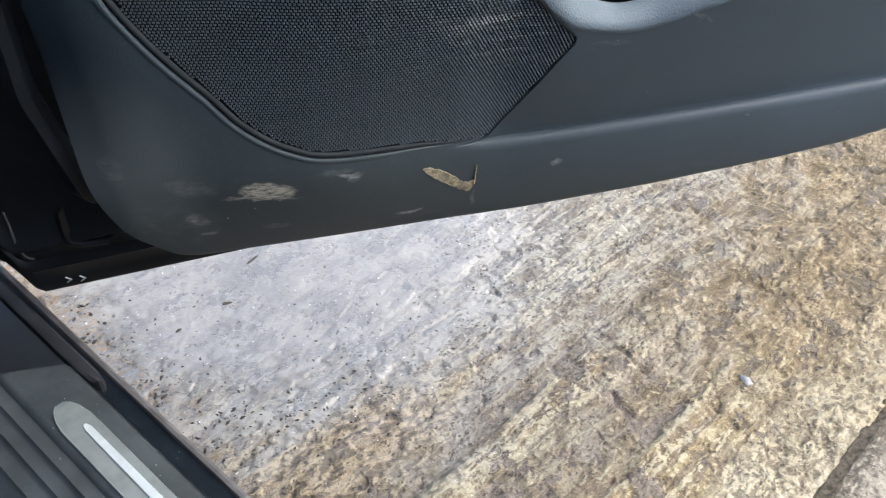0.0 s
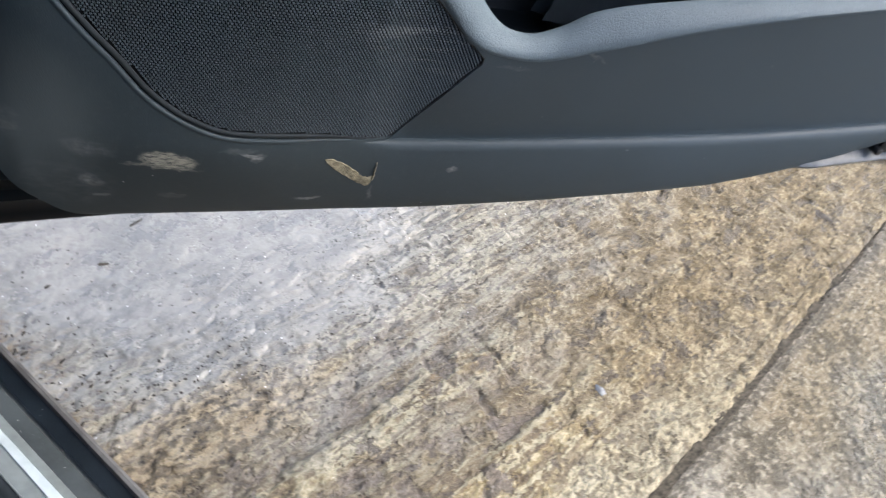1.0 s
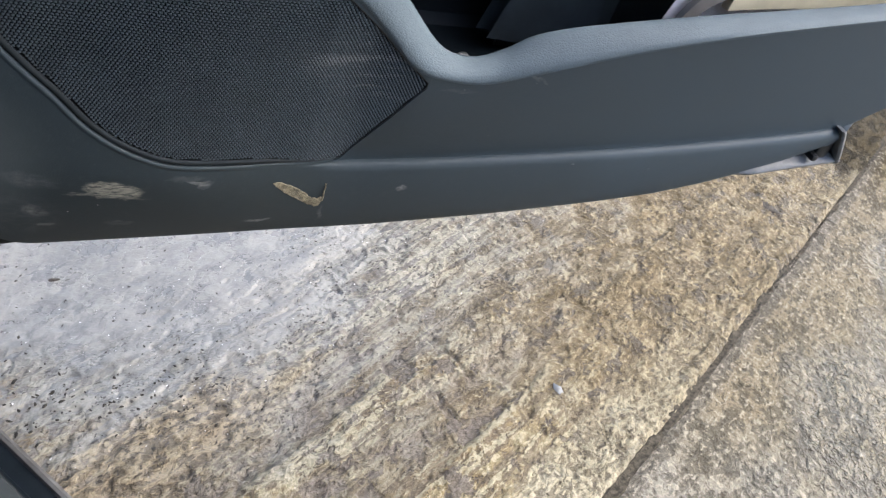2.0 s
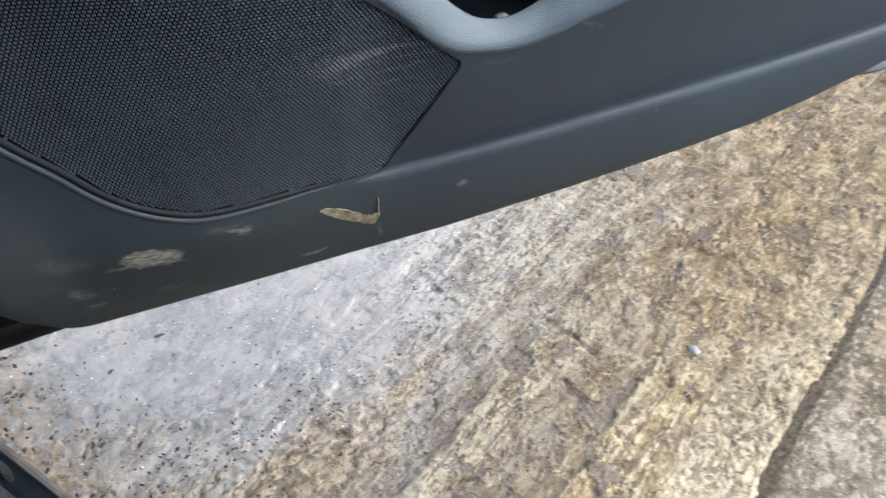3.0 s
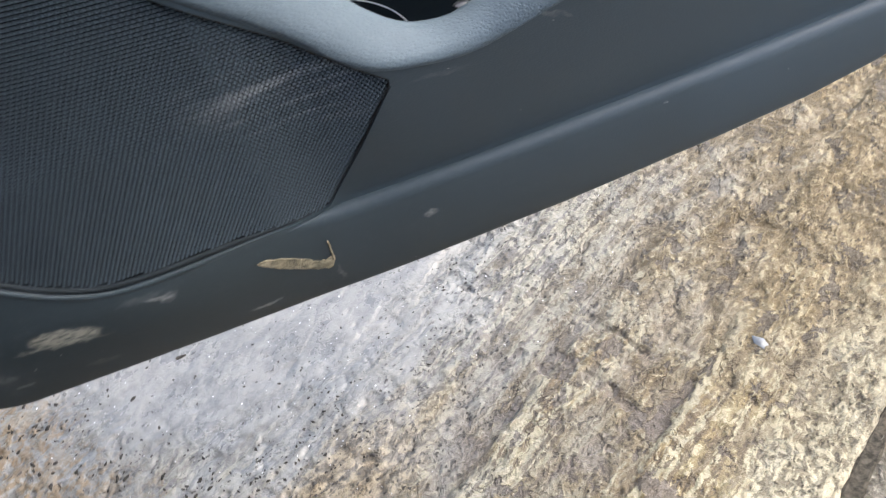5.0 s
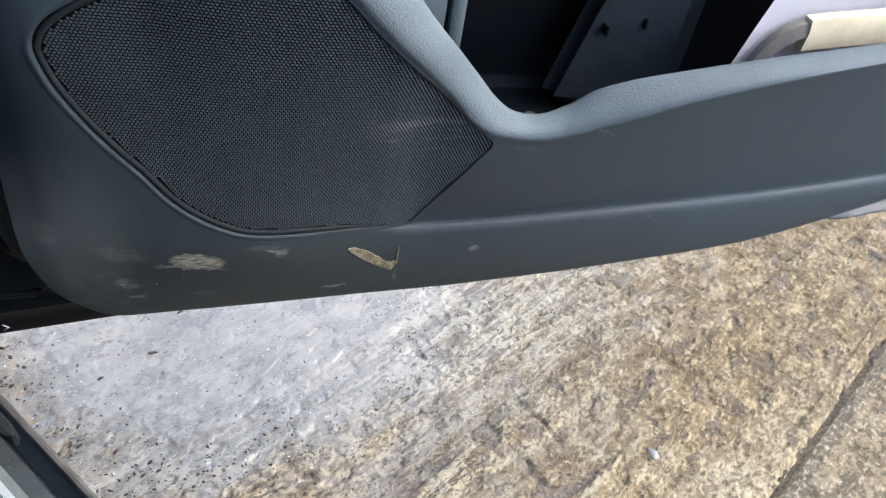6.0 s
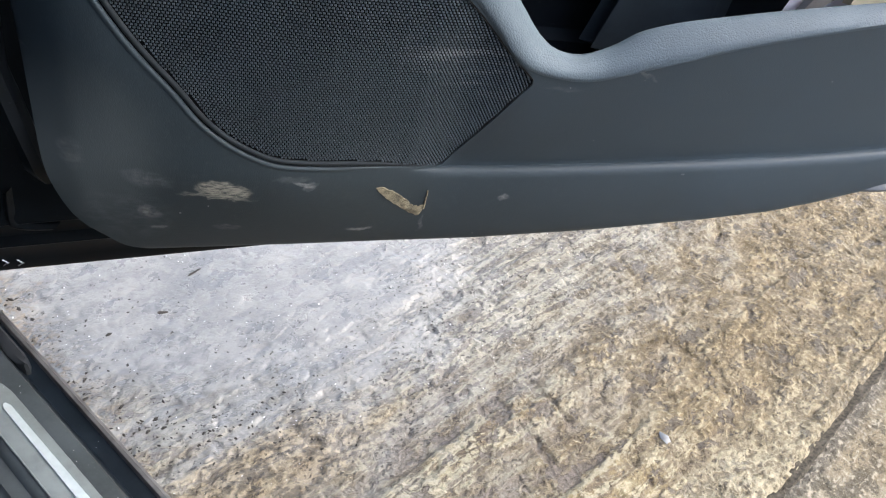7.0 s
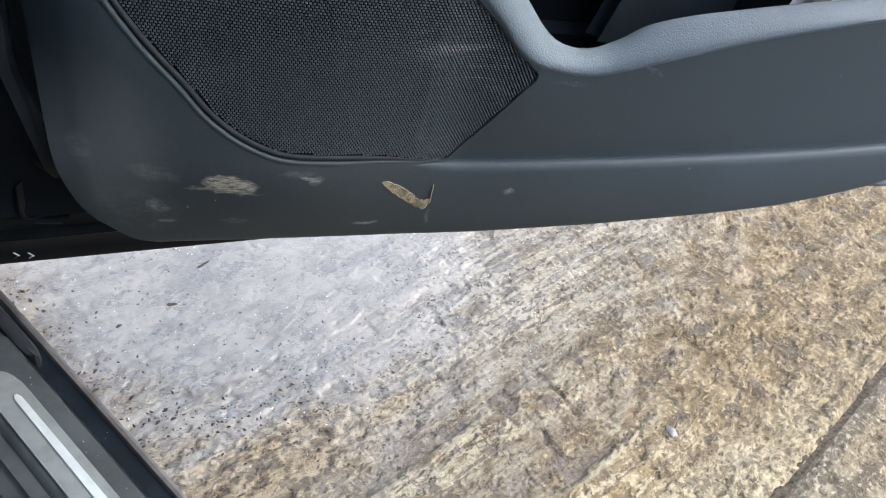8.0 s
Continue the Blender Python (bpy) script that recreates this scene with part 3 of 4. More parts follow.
def slab_height(u, v, second):
    gap = v - JOIN_V
    if second:
        h = 0.0022 * value_noise(u * 0.8, v, 45, 11) + 0.0012 * value_noise(u, v, 120, 12) + 0.002 * value_noise(u, v, 9, 13) - 0.004
        edge = np.clip(1 - (-gap - 0.004) / 0.012, 0, 1)
        return h - 0.004 * edge ** 2 + 0.003 * value_noise(u, v, 22, 14) * np.clip(1 + gap / 0.08, 0, 1)
    puddle = np.clip(1.3 - ((u - 0.50) / 0.50) ** 2 - ((v - 0.39) / 0.41) ** 2, 0, 1)
    uw = u + 0.010 * value_noise(u, v, 34, 41) + 0.004 * value_noise(u, v, 90, 42)
    vw = v + 0.008 * value_noise(u, v, 31, 43) + 0.004 * value_noise(u, v, 84, 44)
    # a crust of flat lumps, broken through here and there, over the long strokes of the broom
    lumps = value_noise(uw * 0.62, vw, 26, 2) + 0.55 * value_noise(uw * 0.7, vw, 58, 3) + 0.3 * value_noise(uw, vw, 120, 9)
    h = 0.0042 * (np.clip((lumps + 0.55) / 0.75, 0, 1) - 0.6) + 0.0010 * value_noise(uw * 0.8, vw, 95, 10)
    h += 0.0022 * value_noise(uw * 0.12, vw, 26, 1)
    pit = value_noise(uw * 0.75, vw, 62, 4)
    h -= 0.0030 * np.clip((pit - 0.42) / 0.25, 0, 1)
    h = h * (1 - 0.75 * puddle) + 0.0012 * value_noise(u, v, 6, 5) * (1 - puddle) - 0.001 * puddle
    x, y = uw * JOIN[0] - vw * JOIN[1], uw * JOIN[1] + vw * JOIN[0]
    for hx, hy, rx, ry, turn in HOLLOWS:
        c, d = math.cos(radians(turn)), math.sin(radians(turn))
        a, b = ((x - hx) * c + (y - hy) * d) / rx, ((y - hy) * c - (x - hx) * d) / ry
        h = h - 0.0046 * np.clip(1.6 - 1.3 * (a * a + b * b), 0, 1)
    edge = np.clip(1 - (gap - 0.003) / 0.016, 0, 1)
    ragged = 0.5 + 0.35 * value_noise(u, v, 14, 6) + 0.3 * value_noise(u, v, 55, 7)
    ridge = value_noise(u * 0.07, v, 21, 8)
    h = h + 0.0026 * np.clip(ridge * 7, -1, 1) * (1 - puddle) ** 2 - 0.002 * np.exp(-((gap - 0.135) / 0.006) ** 2)
    return h + 0.003 * np.clip(1 - np.abs(gap - 0.030) / 0.026, 0, 1) - 0.007 * np.clip(edge * 1.25 - 0.75 * ragged, 0, 1)


def slab(us, vs, second, material, parent):
    u, v = np.meshgrid(us, vs, indexing="ij")
    h = slab_height(u, v, second)
    gap = np.abs(v - JOIN_V)
    shift = (0.0022 * value_noise(u, u * 0, 7, 31) + 0.0006 * value_noise(u, u * 0, 47, 33 + second) + 0.0010 * value_noise(u, u * 0, 110, 35 + second)) * np.clip(1 - gap / 0.06, 0, 1) + (0.001 if not second else -0.001) * np.clip(1 - gap / 0.06, 0, 1)
    w = v + shift
    x, y = u * JOIN[0] - w * JOIN[1], u * JOIN[1] + w * JOIN[0]
    n, m = u.shape
    co = np.stack([x, y, h], -1).reshape(-1, 3)
    idx = np.arange(n * m).reshape(n, m)
    quads = np.stack([idx[:-1, :-1], idx[1:, :-1], idx[1:, 1:], idx[:-1, 1:]], -1).reshape(-1, 4)
    # side walls of the slab
    ring = np.concatenate([idx[:, 0], idx[-1, 1:], idx[-2::-1, -1], idx[0, -2:0:-1]])
    low = co[ring].copy()
    low[:, 2] = -0.09
    base = len(co)
    co = np.concatenate([co, low])
    k = np.arange(len(ring))
    k2 = (k + 1) % len(ring)
    walls = np.stack([ring[k], base + k, base + k2, ring[k2]], -1)
    quads = np.concatenate([quads, walls])
    me = bpy.data.meshes.new("concrete_slab")
    me.vertices.add(len(co))
    me.vertices.foreach_set("co", co.astype(np.float32).ravel())
    me.loops.add(quads.size)
    me.loops.foreach_set("vertex_index", quads.astype(np.int32).ravel())
    me.polygons.add(len(quads))
    me.polygons.foreach_set("loop_start", (np.arange(len(quads)) * 4).astype(np.int32))
    me.polygons.foreach_set("use_smooth", [True] * (len(quads) - len(walls)) + [False] * len(walls))
    me.update(calc_edges=True)
    me.validate()
    return link("concrete_slab", me, material, parent)


ground_grid = [[(x, y, -0.045) for x in spread(-1500, 1500, -6, 6, 1.5, 1.6)] for y in spread(-1500, 1500, -6, 6, 1.5, 1.6)]
ground = part("ground", lofted(ground_grid), EARTH, None)
tagged(ground, "worn wet concrete ground, tan and grey-stained", "ground", kind="structure")
near_u = spread(-4.0, 7.0, -0.15, 1.95, 0.0028, 1.12)
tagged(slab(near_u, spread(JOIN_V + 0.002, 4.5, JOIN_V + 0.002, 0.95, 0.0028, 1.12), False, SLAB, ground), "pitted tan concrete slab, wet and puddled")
tagged(slab(near_u, spread(-5.0, JOIN_V - 0.002, -1.35, JOIN_V - 0.002, 0.006), True, SLAB_TWO, ground), "darker brown wet concrete slab beyond the joint")

filler = []
for u in np.arange(-3.9, 6.9, 0.02):
    h = -0.008 + 0.004 * float(value_noise(np.array(u), np.array(0.0), 40, 21)) + 0.003 * float(value_noise(np.array(u), np.array(0.0), 9, 22))
    half = 0.02
    filler.append([(u * JOIN[0] - v * JOIN[1], u * JOIN[1] + v * JOIN[0], h + dz) for v, dz in ((JOIN_V - half, -0.006), (JOIN_V - 0.008, 0.004), (JOIN_V, 0.0), (JOIN_V + 0.008, 0.002), (JOIN_V + half, -0.006))])
part("joint_filler", lofted(filler), GRIT, ground, "dark grit in the slab joint")

# ---- the open door ----
car = new("car")
tagged(car, "black car with its door open over wet concrete, dusty sill", "car")

# painted steel shell
shell_rows = []
for x in [-0.088, -0.084, -0.076, -0.068, -0.060] + list(np.linspace(-0.045, 1.125, 60)):
    b = 0.357 + 0.150 * (x + 0.02) + 0.16 * smooth((x - 0.62) / 0.45) + 0.06 * smooth((-0.062 - x) / 0.026) + 0.30 * smooth((x - 0.94) / 0.16)
    face = 0.112 - 0.07 * smooth((x - 0.86) / 0.16)
    hollow = face + 0.053 * smooth((x - 0.20) / 0.1) * (1 - smooth((x - 0.80) / 0.1))
    shell_rows.append([(x, hollow, 1.06), (x, hollow, b + 0.22), (x, face + 0.001, b + 0.095), (x, face - 0.003, b + 0.088), (x, face - 0.003, b + 0.080), (x, face + 0.005, b + 0.072),
                       (x, face + 0.008, b + 0.056), (x, face + 0.004, b + 0.050), (x, face + 0.004, b + 0.043), (x, face + 0.011, b + 0.036), (x, face + 0.0125, b + 0.016), (x, face + 0.013, b + 0.006), (x, face + 0.015, b),
                       (x, 0.156, b - 0.003), (x, 0.163, b + 0.004), (x, 0.172, b + 0.08), (x, 0.185, 0.75), (x, 0.172, 1.06)])
door = part("door", lofted(shell_rows, True, True), SHELL, car, "glossy black painted steel door, open")

GRILLE = [(0.160, 0.833), (0.131, 0.813), (0.119, 0.793), (0.122, 0.773), (0.130, 0.754), (0.145, 0.729), (0.160, 0.708), (0.178, 0.686), (0.196, 0.661), (0.217, 0.642),
          (0.240, 0.6285), (0.264, 0.6210), (0.311, 0.6180), (0.352, 0.6155), (0.403, 0.6110)]
GRILLE_REAR = [(0.4095, 0.6128), (0.4385, 0.661), (0.4615, 0.7065)]
GRILLE_TOP = [(0.4650, 0.7125), (0.4660, 0.7165), (0.4640, 0.7205), (0.438, 0.744), (0.407, 0.775), (0.36, 0.819), (0.318, 0.862), (0.29, 0.878), (0.22, 0.864)]
grille_loop = even(GRILLE, 60) + even(GRILLE_REAR, 14) + even(GRILLE_TOP, 36)

RIM_OUTER = [(0.270, 0.915), (0.318, 0.868), (0.357, 0.8265), (0.395, 0.7900), (0.427, 0.7575), (0.452, 0.7325), (0.483, 0.7235), (0.517, 0.7225), (0.558, 0.7375), (0.627, 0.765), (0.70, 0.787), (0.80, 0.810), (0.95, 0.838), (1.10, 0.864)]
RIM_INNER = [(0.310, 0.937), (0.358, 0.890), (0.391, 0.849), (0.418, 0.819), (0.444, 0.789), (0.463, 0.768), (0.482, 0.755), (0.508, 0.752), (0.534, 0.763), (0.558, 0.780), (0.612, 0.798), (0.708, 0.819), (0.85, 0.843), (1.10, 0.884)]
outer_line, inner_line = even(RIM_OUTER, 110), even(RIM_INNER, 110)

trim_loop = (even([(0.109, 0.515), (0.123, 0.5005), (0.146, 0.4915)], 8)
             + [(x, bottom_z(x)) for x in np.arange(0.16, 0.985, 0.008)]
             + even([(0.99, 0.6345), (1.006, 0.640), (1.0105, 0.652), (1.018, 0.668), (1.045, 0.700), (1.075, 0.732), (1.098, 0.79), (1.105, 0.86)], 24)
             + outer_line[::-1]
             + even([(0.20, 0.95), (0.065, 0.95), (0.060, 0.80), (0.063, 0.70), (0.066, 0.64), (0.070, 0.59), (0.083, 0.548), (0.095, 0.530)], 60))
ridge_rows = [(lambda x, d=d: ridge_z(x) + d) for d in (-0.012, -0.009, -0.0065, -0.0045, -0.0028, -0.0014, -0.0003, 0.0006, 0.0013, 0.0018, 0.00215, 0.0024, 0.0025, 0.0029, 0.0045, 0.007, 0.010)]
ridge_rows += [(lambda x, d=d: bottom_z(x) + d) for d in (0.003, 0.006, 0.010)]
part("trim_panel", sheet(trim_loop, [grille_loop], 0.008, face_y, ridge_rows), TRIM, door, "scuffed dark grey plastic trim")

# the speaker grille: a dark backing and a field of small raised studs
part("speaker_grille", sheet(grille_loop, [], 0.012, lambda x, z: face_y(x, z) + 0.0028), CLOTH_BACK, door, "black speaker grille with fine raised mesh")
stud_v, stud_f = [], []
PITCH_X, PITCH_Z = 0.0030, 0.0024
loop_a = np.array(grille_loop)
loop_d = np.roll(loop_a, -1, 0) - loop_a


def edge_gap(x, z):
    """Distance from a place to the grille's outline."""
    rel = np.array((x, z)) - loop_a
    t = np.clip((rel * loop_d).sum(1) / (loop_d ** 2).sum(1), 0, 1)
    return float(np.sqrt(((rel - loop_d * t[:, None]) ** 2).sum(1).min()))


front_line = even([(0.22, 0.860)] + GRILLE, 90)
front_at = np.array(front_line)
front_wide = np.array([0.0080 * (smooth((len(front_line) - 1 - i) / 14) * 0.8 + 0.2) for i in range(len(front_line))])
row = 0
z = 0.6105
while z < 0.88:
    x = 0.10 + (row % 2) * PITCH_X / 2
    while x < 0.47:
        if inside(x, z, grille_loop) and edge_gap(x, z) > 0.0008 and bool((np.hypot(front_at[:, 0] - x, front_at[:, 1] - z) > front_wide).all()):
            y = face_y(x, z)
            k = len(stud_v)
            a, b = 0.00106, 0.00080
            stud_v += [(x - a, y + 0.0029, z - b), (x + a, y + 0.0029, z - b), (x + a, y + 0.0029, z + b), (x - a, y + 0.0029, z + b),
                       (x - a * 0.55, y + 0.0013, z - b * 0.60), (x + a * 0.55, y + 0.0013, z - b * 0.60), (x + a * 0.55, y + 0.0017, z + b * 0.15), (x - a * 0.55, y + 0.0017, z + b * 0.15)]
            stud_f += [(k + 4, k + 5, k + 6, k + 7), (k, k + 1, k + 5, k + 4), (k + 1, k + 2, k + 6, k + 5), (k + 2, k + 3, k + 7, k + 6), (k + 3, k, k + 4, k + 7)]
        x += PITCH_X
    z += PITCH_Z
    row += 1
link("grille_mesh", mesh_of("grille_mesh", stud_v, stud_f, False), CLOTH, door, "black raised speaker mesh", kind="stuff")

# its raised surround, from the top round the front to the lower rear corner
surround_rows = []
for i, (x, z) in enumerate(front_line):
    x0, z0 = front_line[max(0, i - 1)]
    x1, z1 = front_line[min(len(front_line) - 1, i + 1)]
    d = Vector((x1 - x0, z1 - z0)).normalized()
    nx, nz = -d.y, d.x                                  # towards the grille
    y = face_y(x, z)
    fade = smooth((len(front_line) - 1 - i) / 14) * 0.8 + 0.2
    surround_rows.append([(x + nx * o * fade, y + dy * fade + 0.002 * (1 - fade), z + nz * o * fade) for o, dy in ((-0.0004, 0.0060), (0.0006, 0.0036), (0.0014, 0.0034), (0.0019, 0.0012), (0.0030, 0.0004), (0.0052, 0.0005), (0.0064, 0.0014), (0.0069, 0.0050))])
part("grille_surround", lofted(surround_rows), EDGING, door, "black plastic edging")
edge_rows = []
rear_line = even(GRILLE_REAR, 20)[:-1] + even(GRILLE_TOP, 50)
for i, (x, z) in enumerate(rear_line):
    x0, z0 = rear_line[max(0, i - 1)]
    x1, z1 = rear_line[min(len(rear_line) - 1, i + 1)]
    d = Vector((x1 - x0, z1 - z0)).normalized()
    edge_rows.append([(x - d.y * o, face_y(x, z) + dy, z + d.x * o) for o, dy in ((-0.0002, 0.0050), (-0.0001, 0.0016), (0.0005, 0.0011), (0.0013, 0.0013), (0.0017, 0.0030))])
part("grille_edge", lofted(edge_rows), RUBBER, door, "thin black grille edge")
bezel_rows = []
for i, (x, z) in enumerate(front_line):
    x0, z0 = front_line[max(0, i - 1)]
    x1, z1 = front_line[min(len(front_line) - 1, i + 1)]
    d = Vector((x1 - x0, z1 - z0)).normalized()
    fade = smooth((len(front_line) - 1 - i) / 20)
    bezel_rows.append([(x - d.y * o, face_y(x, z) + dy * fade + 0.0012 * (1 - fade), z + d.x * o) for o, dy in ((-0.0060, 0.0012), (-0.0040, 0.0000), (-0.0022, -0.0005), (-0.0009, -0.0005), (0.0001, 0.0003), (0.0005, 0.0018), (0.0005, 0.0040))])
part("grille_bezel", lofted(bezel_rows), TRIM, door, "rounded dark grey plastic lip")

# rim of the map pocket
rim_rows = []
for (xo, zo), (xi, zi) in zip(outer_line, inner_line):
    yo = face_y(xo, zo)
    yi = yo + 0.020
    zi, xi = zi - 0.0145, xi + 0.003
    row = []
    for t, push in ((-0.04, 0.004), (0.0, -0.001), (0.10, -0.0035), (0.3, -0.0052), (0.55, -0.0048), (0.8, -0.003), (0.95, -0.0012), (1.0, 0.0012)):
        row.append((xo + (xi - xo) * t, yo + (yi - yo) * t + push, zo + (zi - zo) * t - push * 0.6))
    row += [(xi, yi + 0.004, zi - 0.004), (xi, yi + 0.006, zi - 0.03), (xi, yi + 0.008, max(0.69, zi - 0.10))]
    rim_rows.append(row)
part("pocket_rim", lofted(rim_rows), RIM, door, "pale grey grained plastic rim")

# the pocket's black tub
tub = []
for x, deep in ((0.335, 0.030), (0.345, 0.135), (0.37, 0.168), (0.60, 0.168), (0.72, 0.160), (0.80, 0.095), (0.99, 0.080), (1.025, 0.045)):
    tub.append([(x, -0.002 + 0.012, 0.70), (x, 0.018, 0.682), (x, 0.028, 0.673), (x, deep - 0.012, 0.673), (x, deep, 0.687), (x, deep + 0.003, 0.80), (x, deep + 0.004, 0.95)])
part("pocket_tub", lofted(tub), POCKET, door, "black plastic pocket tub")
wedge = bmesh.new()
for p in ((0.600, 0.168, 0.67), (0.72, 0.160, 0.67), (0.72, 0.160, 0.90), (0.660, 0.168, 0.90), (0.5405, 0.110, 0.67), (0.70, 0.090, 0.67), (0.70, 0.090, 0.90), (0.600, 0.110, 0.90)):
    wedge.verts.new(p)
wedge.verts.ensure_lookup_table()
for f in ((4, 5, 6, 7), (0, 4, 7, 3), (1, 2, 6, 5), (3, 7, 6, 2), (0, 1, 5, 4)):
    wedge.faces.new([wedge.verts[i] for i in f])
bmesh.ops.bevel(wedge, geom=wedge.edges[:], offset=0.022, segments=5, affect="EDGES")
part("pocket_divider", wedge, DIVIDER, door)
part("pocket_side", block((0.350, 0.012, 0.770), (0.4145, 0.030, 0.93), 0.003), RIM, door)
part("pocket_side", block((0.4170, 0.010, 0.757), (0.4300, 0.034, 0.93), 0.004), RIM, door)
for x, z in ((0.601, 0.771), (0.640, 0.780)):
    part("slot", block((x - 0.0018, 0.093, z - 0.005), (x + 0.0018, 0.1065, z + 0.005), 0.001, 1), POCKET, door)
ring_rows = []
for k in range(33):
    a = radians(-20 + 180 * k / 32)
    cx, cy = math.cos(a), math.sin(a)
    ring_rows.append([(0.432 + (0.069 + 0.0008 * math.cos(b)) * cx, 0.080 + (0.069 + 0.0008 * math.cos(b)) * cy, 0.679 + 0.0008 * math.sin(b)) for b in (0, 1.57, 3.14, 4.71)])
part("bottle_ring", lofted(ring_rows, True), GLINT, door, "thin bright bottle holder ring")

# armrest and upper trim above the pocket, up to the window line
# unseen; the overhang is added so that the pocket below lies in shade
upper = [[(x, 0.150, 0.90), (x, 0.060, 0.905), (x, 0.036, 0.915), (x, 0.026, 0.94), (x, 0.026, 0.965), (x, 0.030, 0.985), (x, 0.030, 1.06), (x, 0.050, 1.085), (x, 0.150, 1.085)] for x in (0.20, 0.34, 0.36, 0.7, 1.12)]
part("upper_trim", lofted(upper), TRIM, door)

press = []
for x, z in even([(-0.004, 0.483), (-0.006, 0.463), (-0.007, 0.446), (-0.004, 0.437), (0.012, 0.434), (0.033, 0.435)], 26):
    press.append([(x + dx, 0.1094 - up, z + dz) for dx, dz, up in ((-0.006, -0.005, -0.005), (-0.003, -0.0025, 0.0008), (0, 0, 0.0020), (0.003, 0.0025, 0.0008), (0.006, 0.005, -0.005))])
part("pressed_bead", lofted(press), SHELL, door)
for x in (-0.0285, -0.0135):
    vee = [[(x + dx + px, 0.1240 + py, 0.370 + dz) for px, py in ((-0.0009, 0.0), (0.0, -0.0016), (0.0009, 0.0))] for dx, dz in ((-0.0035, 0.0045), (0.0, 0.001), (0.002, -0.0005), (-0.0005, -0.002), (-0.0035, -0.0045))]
    part("seal_clip", lofted(vee), GLINT, door, "small pale seal clip")

front_seal = []
for x, z in even([(0.052, 0.95), (0.046, 0.80), (0.041, 0.711), (0.038, 0.671), (0.042, 0.645), (0.046, 0.620), (0.051, 0.592), (0.056, 0.565), (0.060, 0.555)], 40):
    r = 0.011 * min(1.0, 0.3 + (z - 0.553) / 0.03)
    front_seal.append([(x + r * math.cos(a), 0.037 + 1.2 * r * math.sin(a), z) for a in (0, 0.79, 1.57, 2.36, 3.14, 3.93, 4.71, 5.50)])
part("front_seal", lofted(front_seal, True, True), SHELL, door, "black rubber door seal")
# highlight on the shell's front corner, put in as a thin paler tube
corner_highlight = []
for x, z in even([(-0.055, 0.487), (-0.056, 0.465), (-0.058, 0.447), (-0.058, 0.433), (-0.055, 0.422), (-0.049, 0.418)], 18):
    corner_highlight.append([(x + 0.0012 * math.cos(a), 0.113 + 0.0016 * math.sin(a), z) for a in (0, 1.05, 2.09, 3.14, 4.19, 5.24)])
part("corner_highlight", lofted(corner_highlight, True, True), STEEL, door, "thin grey tube in place of the shell corner's highlight")

# end of the shell below the rear of the trim
flange = []
for x, z in even([(0.868, 0.5830), (0.89, 0.5875), (0.91, 0.5925), (0.95, 0.6015), (1.00, 0.6110), (1.040, 0.6185)], 20):
    tuck = 0.016 * (1 - smooth((x - 0.868) / 0.06))                 # slips in behind the trim at its front end
    flange.append([(x, y + tuck, z + up) for y, up in ((0.024, 0.060), (0.022, 0.016), (0.018, 0.010), (0.010, 0.008), (0.007, 0.004), (0.009, 0.0), (0.030, -0.003))])
part("rear_flange", lofted(flange), FLANGE, door, "grey steel flange end")
end_rows = []
for x, y, z in ((1.006, 0.002, 0.672), (1.012, 0.002, 0.664), (1.028, 0.004, 0.640), (1.041, 0.007, 0.622), (1.042, 0.010, 0.617)):
    end_rows.append([(x - 0.004, y, z), (x - 0.001, y - 0.002, z), (x + 0.003, y, z), (x + 0.003, y + 0.03, z), (x - 0.004, y + 0.03, z)])
part("flange_end", lofted(end_rows, True, True), FLANGE, door, "grey steel flange end")
part("rubber_block", block((1.002, 0.012, 0.622), (1.022, 0.024, 0.660), 0.003), RUBBER, door)
part("drain_plug", block((0.992, 0.004, 0.6235), (1.001, 0.020, 0.6315), 0.002), RUBBER, door)
seal = []
for x, z in even([(1.046, 0.692), (1.082, 0.726), (1.106, 0.785), (1.114, 0.85), (1.116, 1.05)], 40):
    r = 0.003 + 0.012 * smooth((z - 0.692) / 0.06)
    seal.append([(x + r * math.cos(a), 0.024 + r * math.sin(a), z) for a in (0, 1.05, 2.09, 3.14, 4.19, 5.24)])
part("door_seal", lofted(seal, True, True), RUBBER, door, "black rubber door seal")

# the scraped flake on the lower trim
flake = bmesh.new()
tip = [(0.347, 0.5925), (0.3495, 0.5935), (0.353, 0.5935), (0.356, 0.5925), (0.3595, 0.5895), (0.3635, 0.5885), (0.367, 0.5855), (0.3705, 0.583), (0.374, 0.5805), (0.3765, 0.577), (0.380, 0.5755), (0.383, 0.572),
       (0.3845, 0.5685), (0.387, 0.568), (0.3885, 0.5655), (0.3915, 0.5665), (0.3935, 0.564), (0.3955, 0.5665), (0.3985, 0.567), (0.3995, 0.562), (0.3985, 0.556), (0.3965, 0.551), (0.3935, 0.5505), (0.390, 0.5535),
       (0.3855, 0.555), (0.381, 0.559), (0.3765, 0.562), (0.372, 0.567), (0.367, 0.570), (0.363, 0.5745), (0.3585, 0.578), (0.355, 0.5825), (0.351, 0.5865), (0.3485, 0.5905)]
low_ring = [flake.verts.new((x, face_y(x, z) + 0.0006, z)) for x, z in tip]
top_ring = [flake.verts.new((x * 0.94 + 0.376 * 0.06, face_y(x, z) - 0.0005, z * 0.94 + 0.573 * 0.06)) for x, z in tip]
for i in range(len(tip)):
    j = (i + 1) % len(tip)
    flake.faces.new((low_ring[i], low_ring[j], top_ring[j], top_ring[i]))
flake.faces.new(top_ring)
